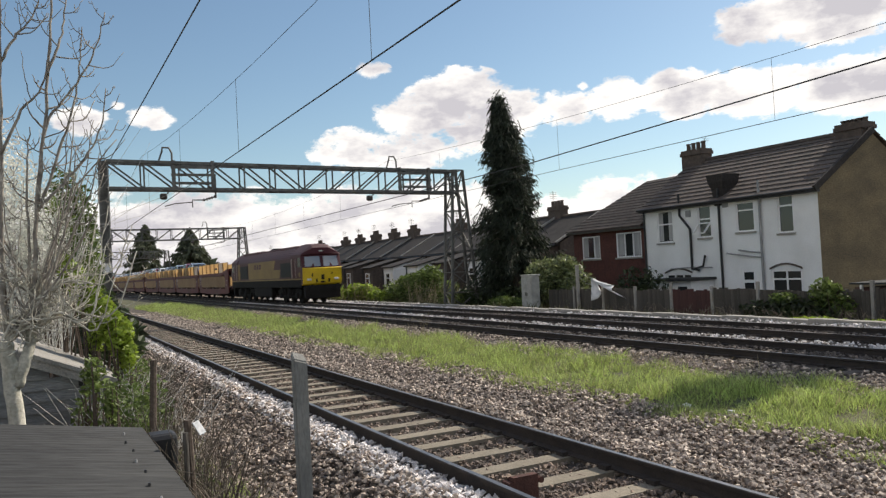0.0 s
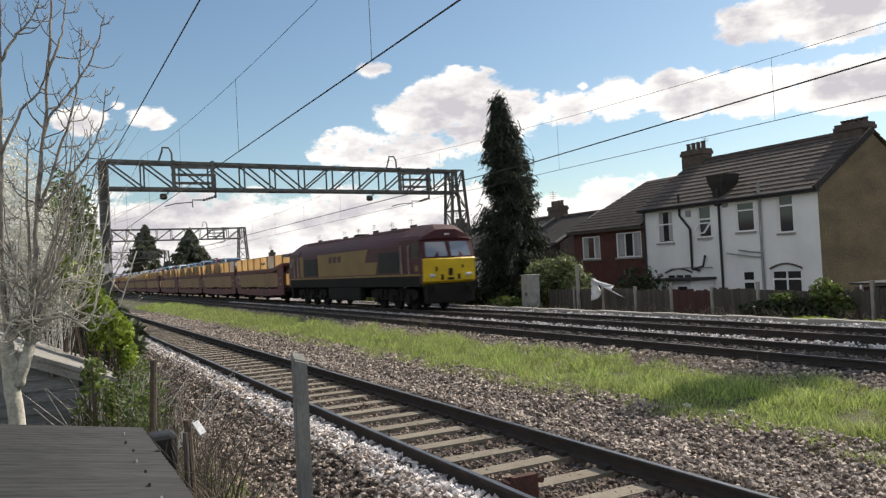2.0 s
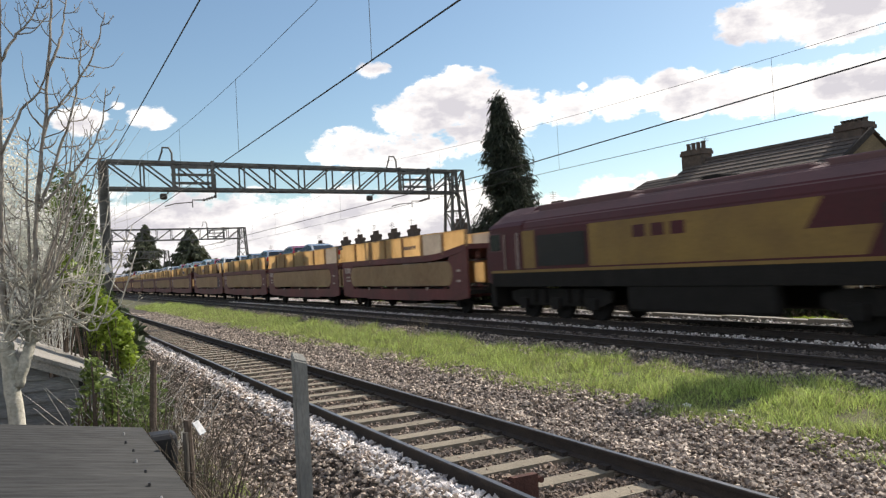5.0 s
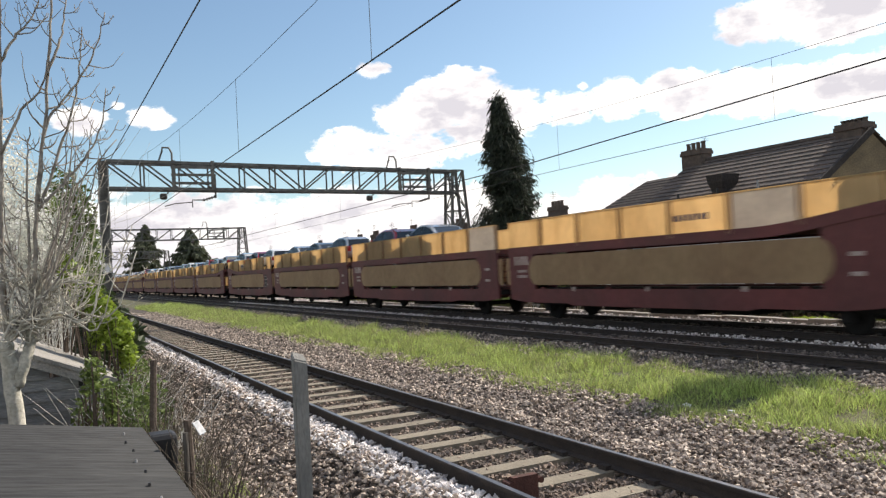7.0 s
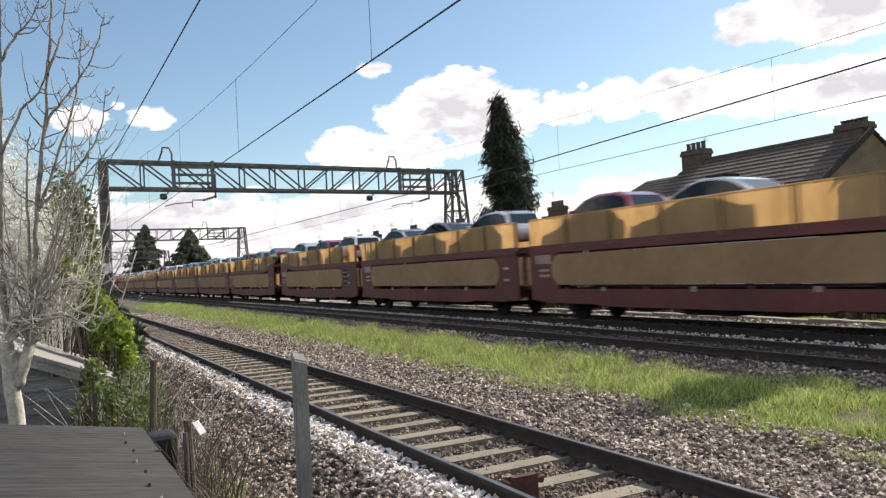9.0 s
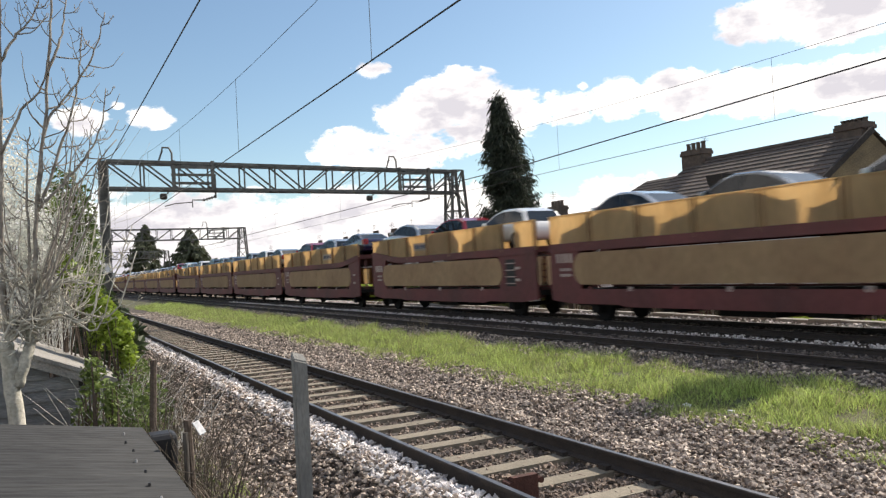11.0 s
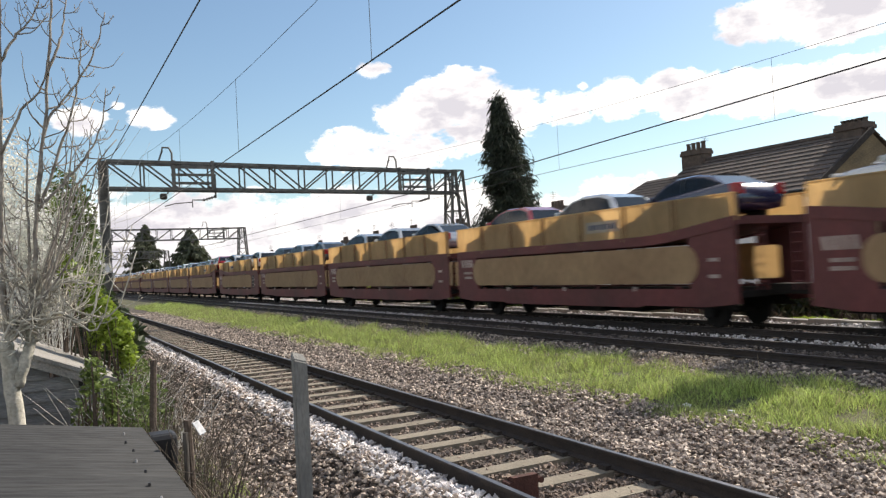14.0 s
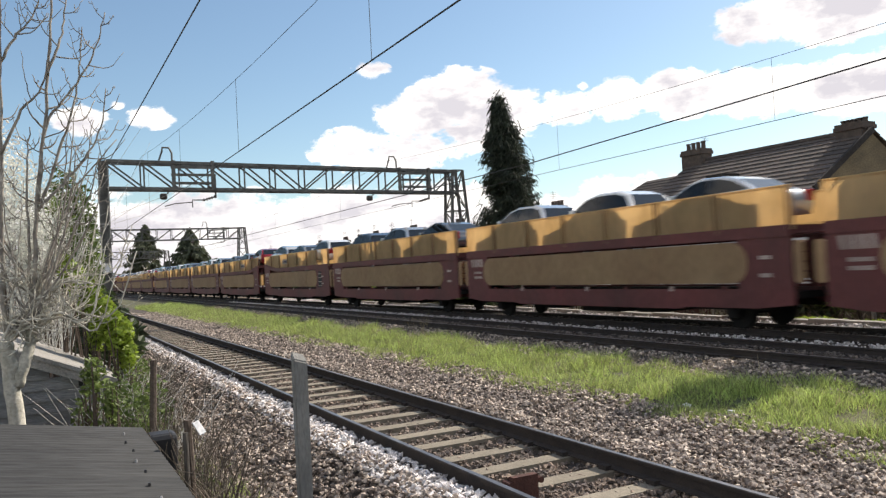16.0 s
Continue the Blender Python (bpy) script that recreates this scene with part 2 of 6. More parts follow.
M = {
    "earth": mat("earth", (0.16, 0.12, 0.085), 0.95, grain=25, blotch=0.4, bump=0.8, second=(0.10, 0.085, 0.06)),
    # bed darkened so that the gaps between the stones read as shade
    "ballast_bed": mat("ballast_bed", (0.10, 0.08, 0.066), 0.95, grain=26, amount=0.7, blotch=0.7, bump=1.0, second=(0.06, 0.05, 0.043)),
    "stone": mat("stone", (0.51, 0.43, 0.36), 0.85, grain=60, amount=0.3, blotch=11, spread=0.09, bump=0.4, island=0.6, second=(0.17, 0.135, 0.115)),
    "white_stone": mat("white_stone", (0.86, 0.82, 0.80), 0.9, grain=60, amount=0.2, blotch=4, bump=0.4, island=0.35, second=(0.5, 0.46, 0.45)),
    # grey ballast with the shadow between the main line rails put into its colour
    "shaded_stone": mat("shaded_stone", (0.19, 0.16, 0.14), 0.9, grain=60, amount=0.3, blotch=6, bump=0.4, island=0.5, second=(0.085, 0.072, 0.064)),
    "dark_stone": mat("dark_stone", (0.27, 0.20, 0.15), 0.9, grain=60, amount=0.3, blotch=4, bump=0.4, island=0.5, second=(0.10, 0.085, 0.08)),
    "rail_side": mat("rail_side", (0.045, 0.034, 0.028), 0.85, grain=50, blotch=5, second=(0.026, 0.021, 0.019)),
    "rail_top": mat("rail_top", (0.36, 0.33, 0.31), 0.38, 1.0, grain=40, blotch=3, bump=0.05, amount=0.15),
    "sleeper": mat("sleeper", (0.26, 0.225, 0.17), 0.9, grain=40, amount=0.2, blotch=3, bump=0.4, vary=0.12, second=(0.17, 0.145, 0.11)),
    "sleeper_dark": mat("sleeper_dark", (0.11, 0.09, 0.075), 0.9, grain=40, amount=0.3, blotch=3, bump=0.4, vary=0.12),
    "steel": mat("steel", (0.19, 0.186, 0.17), 0.7, 0.2, grain=30, blotch=3, bump=0.1, second=(0.075, 0.072, 0.068)),
    "wire": mat("wire", (0.05, 0.05, 0.05), 0.6, 0.5, bump=0),
    "porcelain": mat("porcelain", (0.06, 0.045, 0.04), 0.3, bump=0),
    "render_white": mat("render_white", (0.83, 0.83, 0.83), 0.9, grain=18, amount=0.06, blotch=0.9, bump=0.2, second=(0.70, 0.70, 0.69)),
    "brick_red": mat("brick_red", (0.115, 0.042, 0.032), 0.9, grain=12, amount=0.3, blotch=2, bump=0.4, second=(0.075, 0.03, 0.025)),
    "brick_yellow": mat("brick_yellow", (0.215, 0.165, 0.095), 0.95, grain=9, amount=0.35, blotch=0.8, bump=0.4, second=(0.115, 0.092, 0.06), stretch=(1, 1, 2.2)),
    "brick_far": mat("brick_far", (0.115, 0.088, 0.072), 0.95, grain=6, amount=0.3, blotch=0.8, bump=0.3, second=(0.07, 0.055, 0.047)),
    "tile": mat("tile", (0.115, 0.088, 0.074), 0.9, grain=9, amount=0.4, blotch=1.1, bump=0.4, second=(0.062, 0.052, 0.046), vary=0.18),
    "slate": mat("slate", (0.052, 0.046, 0.043), 0.9, spec=0.2, second=(0.032, 0.029, 0.028), grain=10, amount=0.3, blotch=1.2, bump=0.3),
    "upvc": mat("upvc", (0.82, 0.82, 0.82), 0.45, grain=10, amount=0.04, blotch=2, bump=0.0, second=(0.74, 0.74, 0.74)),
    "pane": glass_mat("pane", (0.028, 0.03, 0.032), 0.12),
    "curtain": mat("curtain", (0.5, 0.5, 0.5), 0.9, grain=20, amount=0.15, blotch=3, bump=0.1, stretch=(1, 6, 0.3)),
    "pipe_black": mat("pipe_black", (0.02, 0.02, 0.022), 0.5, bump=0),
    "pipe_grey": mat("pipe_grey", (0.35, 0.35, 0.35), 0.6, bump=0),
    "concrete": mat("concrete", (0.36, 0.34, 0.31), 0.95, grain=45, amount=0.25, blotch=3, bump=0.5, second=(0.24, 0.225, 0.20), vary=0.08),
    "wood_grey": mat("wood_grey", (0.095, 0.083, 0.07), 0.9, grain=25, amount=0.3, blotch=2, bump=0.4, vary=0.25, stretch=(3, 3, 0.4)),
    "wood_red": mat("wood_red", (0.085, 0.035, 0.03), 0.85, grain=25, amount=0.3, blotch=2, bump=0.3, vary=0.15, stretch=(3, 3, 0.4)),
    "felt": mat("felt", (0.052, 0.053, 0.053), 0.9, grain=26, amount=0.4, blotch=1.6, bump=0.35, second=(0.030, 0.031, 0.032), spec=0.3, stretch=(0.10, 2.6, 1)),
    # pale bark of the lower tree, lightened further to look sunlit
    "bark_pale": mat("bark_pale", (0.68, 0.64, 0.55), 0.9, grain=30, amount=0.3, blotch=6, bump=0.5, second=(0.26, 0.245, 0.19)),
    "board_grey": mat("board_grey", (0.24, 0.24, 0.235), 0.9, grain=25, amount=0.3, blotch=2, bump=0.3, vary=0.2, stretch=(0.4, 3, 3)),
    # darker bark for upper limbs: their silhouette against the sky, put into the colour
    "limb": mat("limb", (0.40, 0.365, 0.31), 0.9, grain=30, amount=0.3, blotch=6, bump=0.3, second=(0.12, 0.10, 0.085)),
    "post_grey": mat("post_grey", (0.27, 0.265, 0.245), 0.9, grain=35, amount=0.2, blotch=4, bump=0.3, second=(0.13, 0.13, 0.125), stretch=(2, 2, 0.6)),
    "bark": mat("bark", (0.12, 0.09, 0.07), 0.95, grain=30, amount=0.3, blotch=4, bump=0.6),
    "twig": mat("twig", (0.20, 0.165, 0.13), 0.9, grain=20, amount=0.3, blotch=4, bump=0.2, island=0.4),
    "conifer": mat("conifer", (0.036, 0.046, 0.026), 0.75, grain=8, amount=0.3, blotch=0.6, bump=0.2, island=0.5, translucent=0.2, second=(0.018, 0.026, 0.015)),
    # paler copy of the conifer green, with distance haze put into the colour
    "conifer_hazed": mat("conifer_hazed", (0.13, 0.145, 0.085), 0.75, grain=4, amount=0.3, blotch=0.3, bump=0, island=0.5, translucent=0.25, second=(0.04, 0.052, 0.03)),
    "leaf": mat("leaf", (0.20, 0.255, 0.07), 0.6, grain=8, amount=0.3, blotch=0.9, bump=0.1, island=0.45, translucent=0.4, second=(0.055, 0.095, 0.022)),
    "leaf_bright": mat("leaf_bright", (0.34, 0.44, 0.06), 0.55, grain=8, amount=0.3, blotch=1.2, bump=0.1, island=0.4, translucent=0.45, second=(0.13, 0.19, 0.03)),
    "laurel": mat("laurel", (0.27, 0.30, 0.135), 0.45, grain=8, amount=0.3, blotch=2.5, bump=0.1, island=0.7, translucent=0.3, second=(0.06, 0.085, 0.03)),
    "leaf_dark": mat("leaf_dark", (0.045, 0.065, 0.022), 0.6, grain=8, amount=0.3, blotch=0.9, bump=0.1, island=0.5, translucent=0.25, second=(0.03, 0.04, 0.018)),
    "grass": mat("grass", (0.42, 0.53, 0.15), 0.65, grain=3, amount=0.3, blotch=0.6, bump=0.0, island=0.6, translucent=0.4, second=(0.29, 0.33, 0.12)),
    "straw": mat("straw", (0.46, 0.40, 0.25), 0.85, grain=4, amount=0.25, blotch=0.7, bump=0.0, island=0.35, translucent=0.3, second=(0.25, 0.2, 0.12)),
    "turf": mat("turf", (0.075, 0.085, 0.035), 0.95, grain=18, amount=0.5, blotch=0.8, bump=0.8, second=(0.10, 0.085, 0.05)),
    "cabinet_grey": mat("cabinet_grey", (0.40, 0.40, 0.37), 0.6, grain=10, amount=0.1, blotch=3, bump=0.05),
    "cloth": mat("cloth", (0.8, 0.8, 0.8), 0.9, grain=5, amount=0.1, blotch=2, bump=0.2),
    "white_tag": mat("white_tag", (0.85, 0.85, 0.85), 0.6, bump=0),
    "rust": mat("rust", (0.10, 0.04, 0.03), 0.9, grain=30, blotch=6, bump=0.5),
    # the train
    "maroon": mat("maroon", (0.068, 0.008, 0.014), 0.5, grain=12, amount=0.2, blotch=0.8, bump=0.05, second=(0.055, 0.012, 0.016), spec=0.3),
    "gold": mat("gold", (0.25, 0.155, 0.042), 0.5, grain=12, amount=0.15, blotch=0.8, bump=0.05, second=(0.17, 0.10, 0.035), spec=0.3),
    "loco_yellow": mat("loco_yellow", (0.72, 0.50, 0.012), 0.4, grain=12, amount=0.12, blotch=1.5, bump=0.03, second=(0.55, 0.36, 0.012)),
    "roof_grime": mat("roof_grime", (0.09, 0.05, 0.054), 0.75, grain=15, amount=0.25, blotch=0.9, bump=0.1, second=(0.12, 0.055, 0.06)),
    "underframe": mat("underframe", (0.020, 0.018, 0.017), 0.85, grain=20, amount=0.3, blotch=2, bump=0.3, second=(0.013, 0.012, 0.011), spec=0.2),
    "grille": mat("grille", (0.02, 0.019, 0.019), 0.7, grain=20, bump=0.2),
    "wagon_red": mat("wagon_red", (0.150, 0.040, 0.040), 0.6, grain=14, amount=0.25, blotch=0.7, bump=0.1, second=(0.085, 0.032, 0.031), stretch=(1, 1, 0.4), spec=0.35),
    "panel_yellow": mat("panel_yellow", (0.78, 0.63, 0.41), 0.75, grain=8, amount=0.12, blotch=0.9, bump=0.05, second=(0.58, 0.44, 0.26), vary=0.05, translucent=0.74, stretch=(1, 1.2, 0.4)),
    "panel_white": mat("panel_white", (0.66, 0.60, 0.52), 0.75, grain=8, amount=0.12, blotch=0.9, bump=0.05, second=(0.52, 0.46, 0.4), translucent=0.5),
    "panel_brown": mat("panel_brown", (0.42, 0.285, 0.16), 0.75, grain=8, amount=0.18, blotch=0.9, bump=0.08, second=(0.30, 0.185, 0.105), vary=0.12, translucent=0.25, stretch=(1, 1, 0.5)),
    "bar_blue": mat("bar_blue", (0.05, 0.06, 0.12), 0.7, bump=0),
    "bar_white": mat("bar_white", (0.50, 0.40, 0.36), 0.7, bump=0),
    "tyre": mat("tyre", (0.02, 0.02, 0.02), 0.85, bump=0.1),
    "alloy": mat("alloy", (0.5, 0.5, 0.52), 0.35, 0.8, bump=0),
    "car_glass": glass_mat("car_glass", (0.02, 0.024, 0.027), 0.03),
    "cab_glass": mat("cab_glass", (0.015, 0.016, 0.018), 0.25, bump=0, spec=0.15),
    "pale_twig": mat("pale_twig", (0.72, 0.70, 0.65), 0.9, grain=20, amount=0.3, blotch=4, bump=0, island=0.3),
    "lamp_red": mat("lamp_red", (0.45, 0.02, 0.02), 0.2, bump=0),
    "lamp_clear": mat("lamp_clear", (0.75, 0.75, 0.75), 0.12, bump=0),
    # pale blue tint paints the sky's reflection into the glass
    "windscreen": glass_mat("windscreen", (0.20, 0.23, 0.27), 0.04),
}
for name, colour in (("silver", (0.48, 0.50, 0.52)), ("white", (0.78, 0.78, 0.78)), ("red", (0.28, 0.012, 0.02)), ("grey", (0.16, 0.17, 0.18)),
                     ("blue", (0.022, 0.020, 0.06)), ("black", (0.02, 0.02, 0.025))):
    m = mat("paint_" + name, colour, 0.22, 0.5 if name in ("silver", "grey") else 0.0, grain=200, amount=0.05, blotch=1, bump=0, second=tuple(c * 0.92 for c in colour))
    m.node_tree.nodes["Principled BSDF"].inputs["Coat Weight"].default_value = 0.8
    m.node_tree.nodes["Principled BSDF"].inputs["Coat Roughness"].default_value = 0.04
    M["paint_" + name] = m


# ---- mesh helpers ----
def box(bm, x0, x1, y0, y1, z0, z1, bevel=0.0):
    vs = [bm.verts.new(c) for c in ((x0, y0, z0), (x1, y0, z0), (x1, y1, z0), (x0, y1, z0), (x0, y0, z1), (x1, y0, z1), (x1, y1, z1), (x0, y1, z1))]
    fs = [bm.faces.new([vs[i] for i in f]) for f in ((3, 2, 1, 0), (4, 5, 6, 7), (0, 1, 5, 4), (1, 2, 6, 5), (2, 3, 7, 6), (3, 0, 4, 7))]
    if bevel:
        es = list({e for f in fs for e in f.edges})
        bmesh.ops.bevel(bm, geom=es, offset=bevel, segments=2, affect="EDGES", profile=0.5)
    return vs


def beam(bm, a, b, w, h=None, up=(0, 0, 1)):
    """A straight square bar between two points."""
    h = h or w
    a, b = Vector(a), Vector(b)
    d = (b - a).normalized()
    s = d.cross(Vector(up))
    if s.length < 1e-4:
        s = d.cross(Vector((1, 0, 0)))
    s.normalize()
    u = s.cross(d)
    r = []
    for p in (a, b):
        r.append([bm.verts.new(p + s * i * w / 2 + u * j * h / 2) for i, j in ((-1, -1), (1, -1), (1, 1), (-1, 1))])
    for i in range(4):
        bm.faces.new((r[0][i], r[0][(i + 1) % 4], r[1][(i + 1) % 4], r[1][i]))
    bm.faces.new(r[0][::-1])
    bm.faces.new(r[1])


def tube(bm, pts, r0, r1=None, sides=8, cap=True):
    """A round bar along points, tapering from r0 to r1."""
    r1 = r0 if r1 is None else r1
    pts = [Vector(p) for p in pts]
    rings = []
    side = None
    for i, p in enumerate(pts):
        d = (pts[min(i + 1, len(pts) - 1)] - pts[max(i - 1, 0)]).normalized()
        if side is None:
            side = d.orthogonal().normalized()
        side = (side - d * side.dot(d)).normalized()
        up = d.cross(side)
        r = r0 + (r1 - r0) * i / max(1, len(pts) - 1)
        rings.append([bm.verts.new(p + (side * math.cos(k * math.tau / sides) + up * math.sin(k * math.tau / sides)) * r) for k in range(sides)])
    for a, b in zip(rings, rings[1:]):
        for k in range(sides):
            bm.faces.new((a[k], a[(k + 1) % sides], b[(k + 1) % sides], b[k]))
    if cap:
        bm.faces.new(rings[0][::-1])
        bm.faces.new(rings[-1])


def extrude_x(bm, outline, x0, x1):
    """A prism between two x from an outline of (y, z)."""
    a = [bm.verts.new((x0, y, z)) for y, z in outline]
    b = [bm.verts.new((x1, y, z)) for y, z in outline]
    n = len(a)
    fs = [bm.faces.new((a[i], a[(i + 1) % n], b[(i + 1) % n], b[i])) for i in range(n)]
    fs += [bm.faces.new(a[::-1]), bm.faces.new(b)]
    bmesh.ops.recalc_face_normals(bm, faces=fs)


def extrude_y(bm, outline, y0, y1):
    """A prism between two y from an outline of (x, z)."""
    a = [bm.verts.new((x, y0, z)) for x, z in outline]
    b = [bm.verts.new((x, y1, z)) for x, z in outline]
    n = len(a)
    fs = [bm.faces.new((a[i], a[(i + 1) % n], b[(i + 1) % n], b[i])) for i in range(n)]
    fs += [bm.faces.new(a[::-1]), bm.faces.new(b)]
    bmesh.ops.recalc_face_normals(bm, faces=fs)


def rounded(y0, y1, z0, z1, r, n=5):
    """The outline of a rectangle with round corners."""
    out = []
    for cy, cz, a0 in ((y1 - r, z1 - r, 0), (y0 + r, z1 - r, 90), (y0 + r, z0 + r, 180), (y1 - r, z0 + r, 270)):
        for k in range(n + 1):
            a = radians(a0 + 90 * k / n)
            out.append((cy + r * math.cos(a), cz + r * math.sin(a)))
    return out


def mesh_of(bm, name, material, smooth=False):
    me = bpy.data.meshes.new(name)
    bm.to_mesh(me)
    bm.free()
    for m in (material if isinstance(material, (list, tuple)) else [material]):
        me.materials.append(M[m] if isinstance(m, str) else m)
    if smooth:
        for p in me.polygons:
            p.use_smooth = True
    return me


def part(name, bm, material, parent=None, label="", smooth=False, at=None):
    ob = new(name, mesh_of(bm, name, material, smooth))
    if parent:
        ob.parent = parent
    if at:
        ob.location = at
    if label:
        tagged(ob, label)
    return ob


def soup(name, verts, faces, material, parent=None, smooth=False):
    me = bpy.data.meshes.new(name)
    me.from_pydata(verts, [], faces)
    me.materials.append(M[material])
    if smooth:
        for p in me.polygons:
            p.use_smooth = True
    ob = new(name, me)
    if parent:
        ob.parent = parent
    return ob


def empty(name, x, y, z, **tags):
    ob = new(name)
    ob.empty_display_size = 0.3
    ob.location = (x, y, z)
    return tagged(ob, **tags)


# ---- ground ----
NEAR, LINE_A, LINE_B = 4.286, 12.949, 16.354      # track centres
PROFILE = [(-500, -0.9, "earth"), (-60, -0.9, "earth"), (-8, -0.8, "earth"), (0.9, -0.75, "earth"), (1.6, -0.62, "earth"), (2.5, -0.48, "ballast_bed"), (3.05, -0.22, "ballast_bed"),
           (5.55, -0.22, "ballast_bed"), (6.3, -0.36, "ballast_bed"), (7.6, -0.34, "turf"), (9.3, -0.27, "turf"), (10.9, -0.26, "ballast_bed"),
           (11.6, -0.19, "ballast_bed"), (17.8, -0.17, "ballast_bed"), (18.6, -0.10, "earth"), (20.2, -0.22, "turf"), (20.9, -0.42, "turf"), (22.5, -0.55, "earth"),
           (27, -0.75, "earth"), (60, -0.8, "earth"), (600, -1.0, "earth")]


def ground_z(x):
    for (x0, z0, _), (x1, z1, _) in zip(PROFILE, PROFILE[1:]):
        if x0 <= x <= x1:
            return z0 + (z1 - z0) * (x - x0) / (x1 - x0)
    return -0.8


def rough(x, y):
    """Unevenness of the ground."""
    if not -10 < x < 40:
        return 0.0
    wob = 0.05 * noise.noise((x * 0.9, y * 0.9, 0)) + 0.03 * noise.noise((x * 2.3, y * 2.3, 4))
    return wob * (0.3 if 3.0 < x < 5.6 or 11.5 < x < 17.9 else 1.0)


def build_ground():
    ys = [-500, -150, -60] + [-30 + 1.0 * i for i in range(90)] + [62 + 6 * i for i in range(26)] + [240, 320, 500, 900]
    xs = []
    for (x0, _, m), (x1, _, _) in zip(PROFILE, PROFILE[1:]):
        n = max(1, int((x1 - x0) / 0.45)) if x1 - x0 < 9 else 4
        xs += [(x0 + (x1 - x0) * k / n, m) for k in range(n)]
    xs.append((600, "earth"))
    names = ["earth", "ballast_bed", "turf"]
    verts = []
    for y in ys:
        for x, m in xs:
            verts.append((x, y, ground_z(x) + rough(x, y)))
    n = len(xs)
    faces, mats = [], []
    for j in range(len(ys) - 1):
        for i in range(n - 1):
            faces.append((j * n + i, j * n + i + 1, (j + 1) * n + i + 1, (j + 1) * n + i))
            mats.append(names.index(xs[i][1]))
    me = bpy.data.meshes.new("ground")
    me.from_pydata(verts, [], faces)
    for k in names:
        me.materials.append(M[k])
    me.polygons.foreach_set("material_index", mats)
    for p in me.polygons:
        p.use_smooth = True
    tagged(new("ground", me), "railway formation of earth, ballast and rough turf", "ground", kind="structure")


build_ground()

# ---- tracks ----
RAIL = [(-0.07, -0.159), (0.07, -0.159), (0.07, -0.147), (0.012, -0.125), (0.009, -0.045), (0.035, -0.034), (0.036, -0.008), (0.026, 0.0),
        (-0.026, 0.0), (-0.036, -0.008), (-0.035, -0.034), (-0.009, -0.045), (-0.012, -0.125), (-0.07, -0.147)]


def build_track(centre, z, y0, y1, label, first, spacing, count, wood="sleeper"):
    track = empty("railway_track", centre, 0, z, label=label, category="railway track", group="railway tracks")
    for side in (-0.7525, 0.7525):
        bm = bmesh.new()
        extrude_y(bm, [(side + x, h) for x, h in RAIL], y0, y1)
        for f in bm.faces:
            if f.normal.z > 0.85 and f.calc_center_median().z > -0.005:
                f.material_index = 1
        part("rail", bm, ["rail_side", "rail_top"], track)
    bm = bmesh.new()
    extrude_y(bm, [(-1.25, -0.36), (1.25, -0.36), (1.25, -0.185), (1.22, -0.165), (-1.22, -0.165), (-1.25, -0.185)], -0.115, 0.115)
    for s in (-0.7525, 0.7525):
        for o in (-0.095, 0.095):
            for v in box(bm, s + o - 0.035, s + o + 0.035, -0.06, 0.06, -0.166, -0.12):
                for f in v.link_faces:
                    f.material_index = 1
    data = mesh_of(bm, "sleeper", [wood, "rail_side"])
    for k in range(count):
        y = first + k * spacing
        ob = new("sleeper", data)
        ob.parent, ob.location = track, (random.uniform(-0.02, 0.02), y, random.uniform(-0.008, 0.006))
        ob.rotation_euler = (0, 0, random.uniform(-0.012, 0.012))
    if count < 200:
        verts, faces = [], []
        y = first + count * spacing
        while y < y1:
            b = len(verts)
            for yy in (y - 0.13, y + 0.13):
                verts += [(-1.25, yy, -0.36), (1.25, yy, -0.36), (1.25, yy, -0.165), (-1.25, yy, -0.165)]
            faces += [(b, b + 1, b + 2, b + 3), (b + 7, b + 6, b + 5, b + 4), (b + 3, b + 2, b + 6, b + 7), (b, b + 3, b + 7, b + 4), (b + 2, b + 1, b + 5, b + 6)]
            y += spacing
        tagged(soup("sleepers_beyond", verts, faces, wood, track), kind="stuff")
    return track


build_track(NEAR, 0.0, -40, 400, "near single track with concrete sleepers in brown ballast", -4.0, 0.68, 110)
build_track(LINE_A, 0.027, -60, 400, "main line track with dark sleepers and rusty rail sides", 2.0, 0.7, 60, "sleeper_dark")
build_track(LINE_B, 0.027, -160, 400, "far main line track that carries the freight train", 2.0, 0.7, 60, "sleeper_dark")


def stones(name, count, place, size, material, label, seed):
    """Loose angular stones; place gives x, y, z."""
    rnd = random.Random(seed)
    verts, faces = [], []
    for _ in range(count):
        x, y, z, k = place(rnd)
        s = size * rnd.uniform(0.55, 1.3) * k
        q = Euler((rnd.uniform(0, 6.3), rnd.uniform(0, 6.3), rnd.uniform(0, 6.3))).to_matrix()
        b = len(verts)
        for c in ((1, 0, 0), (-1, 0, 0), (0, 1, 0), (0, -1, 0), (0, 0, 1), (0, 0, -1)):
            v = q @ Vector([c[i] * s * rnd.uniform(0.6, 1.25) + rnd.uniform(-0.25, 0.25) * s for i in range(3)])
            verts.append((x + v.x, y + v.y, z + v.z * 0.8))
        faces += [(b + i, b + j, b + k2) for i, j, k2 in ((0, 2, 4), (2, 1, 4), (1, 3, 4), (3, 0, 4), (2, 0, 5), (1, 2, 5), (3, 1, 5), (0, 3, 5))]
    return tagged(soup(name, verts, faces, material), label, "ballast", kind="stuff")


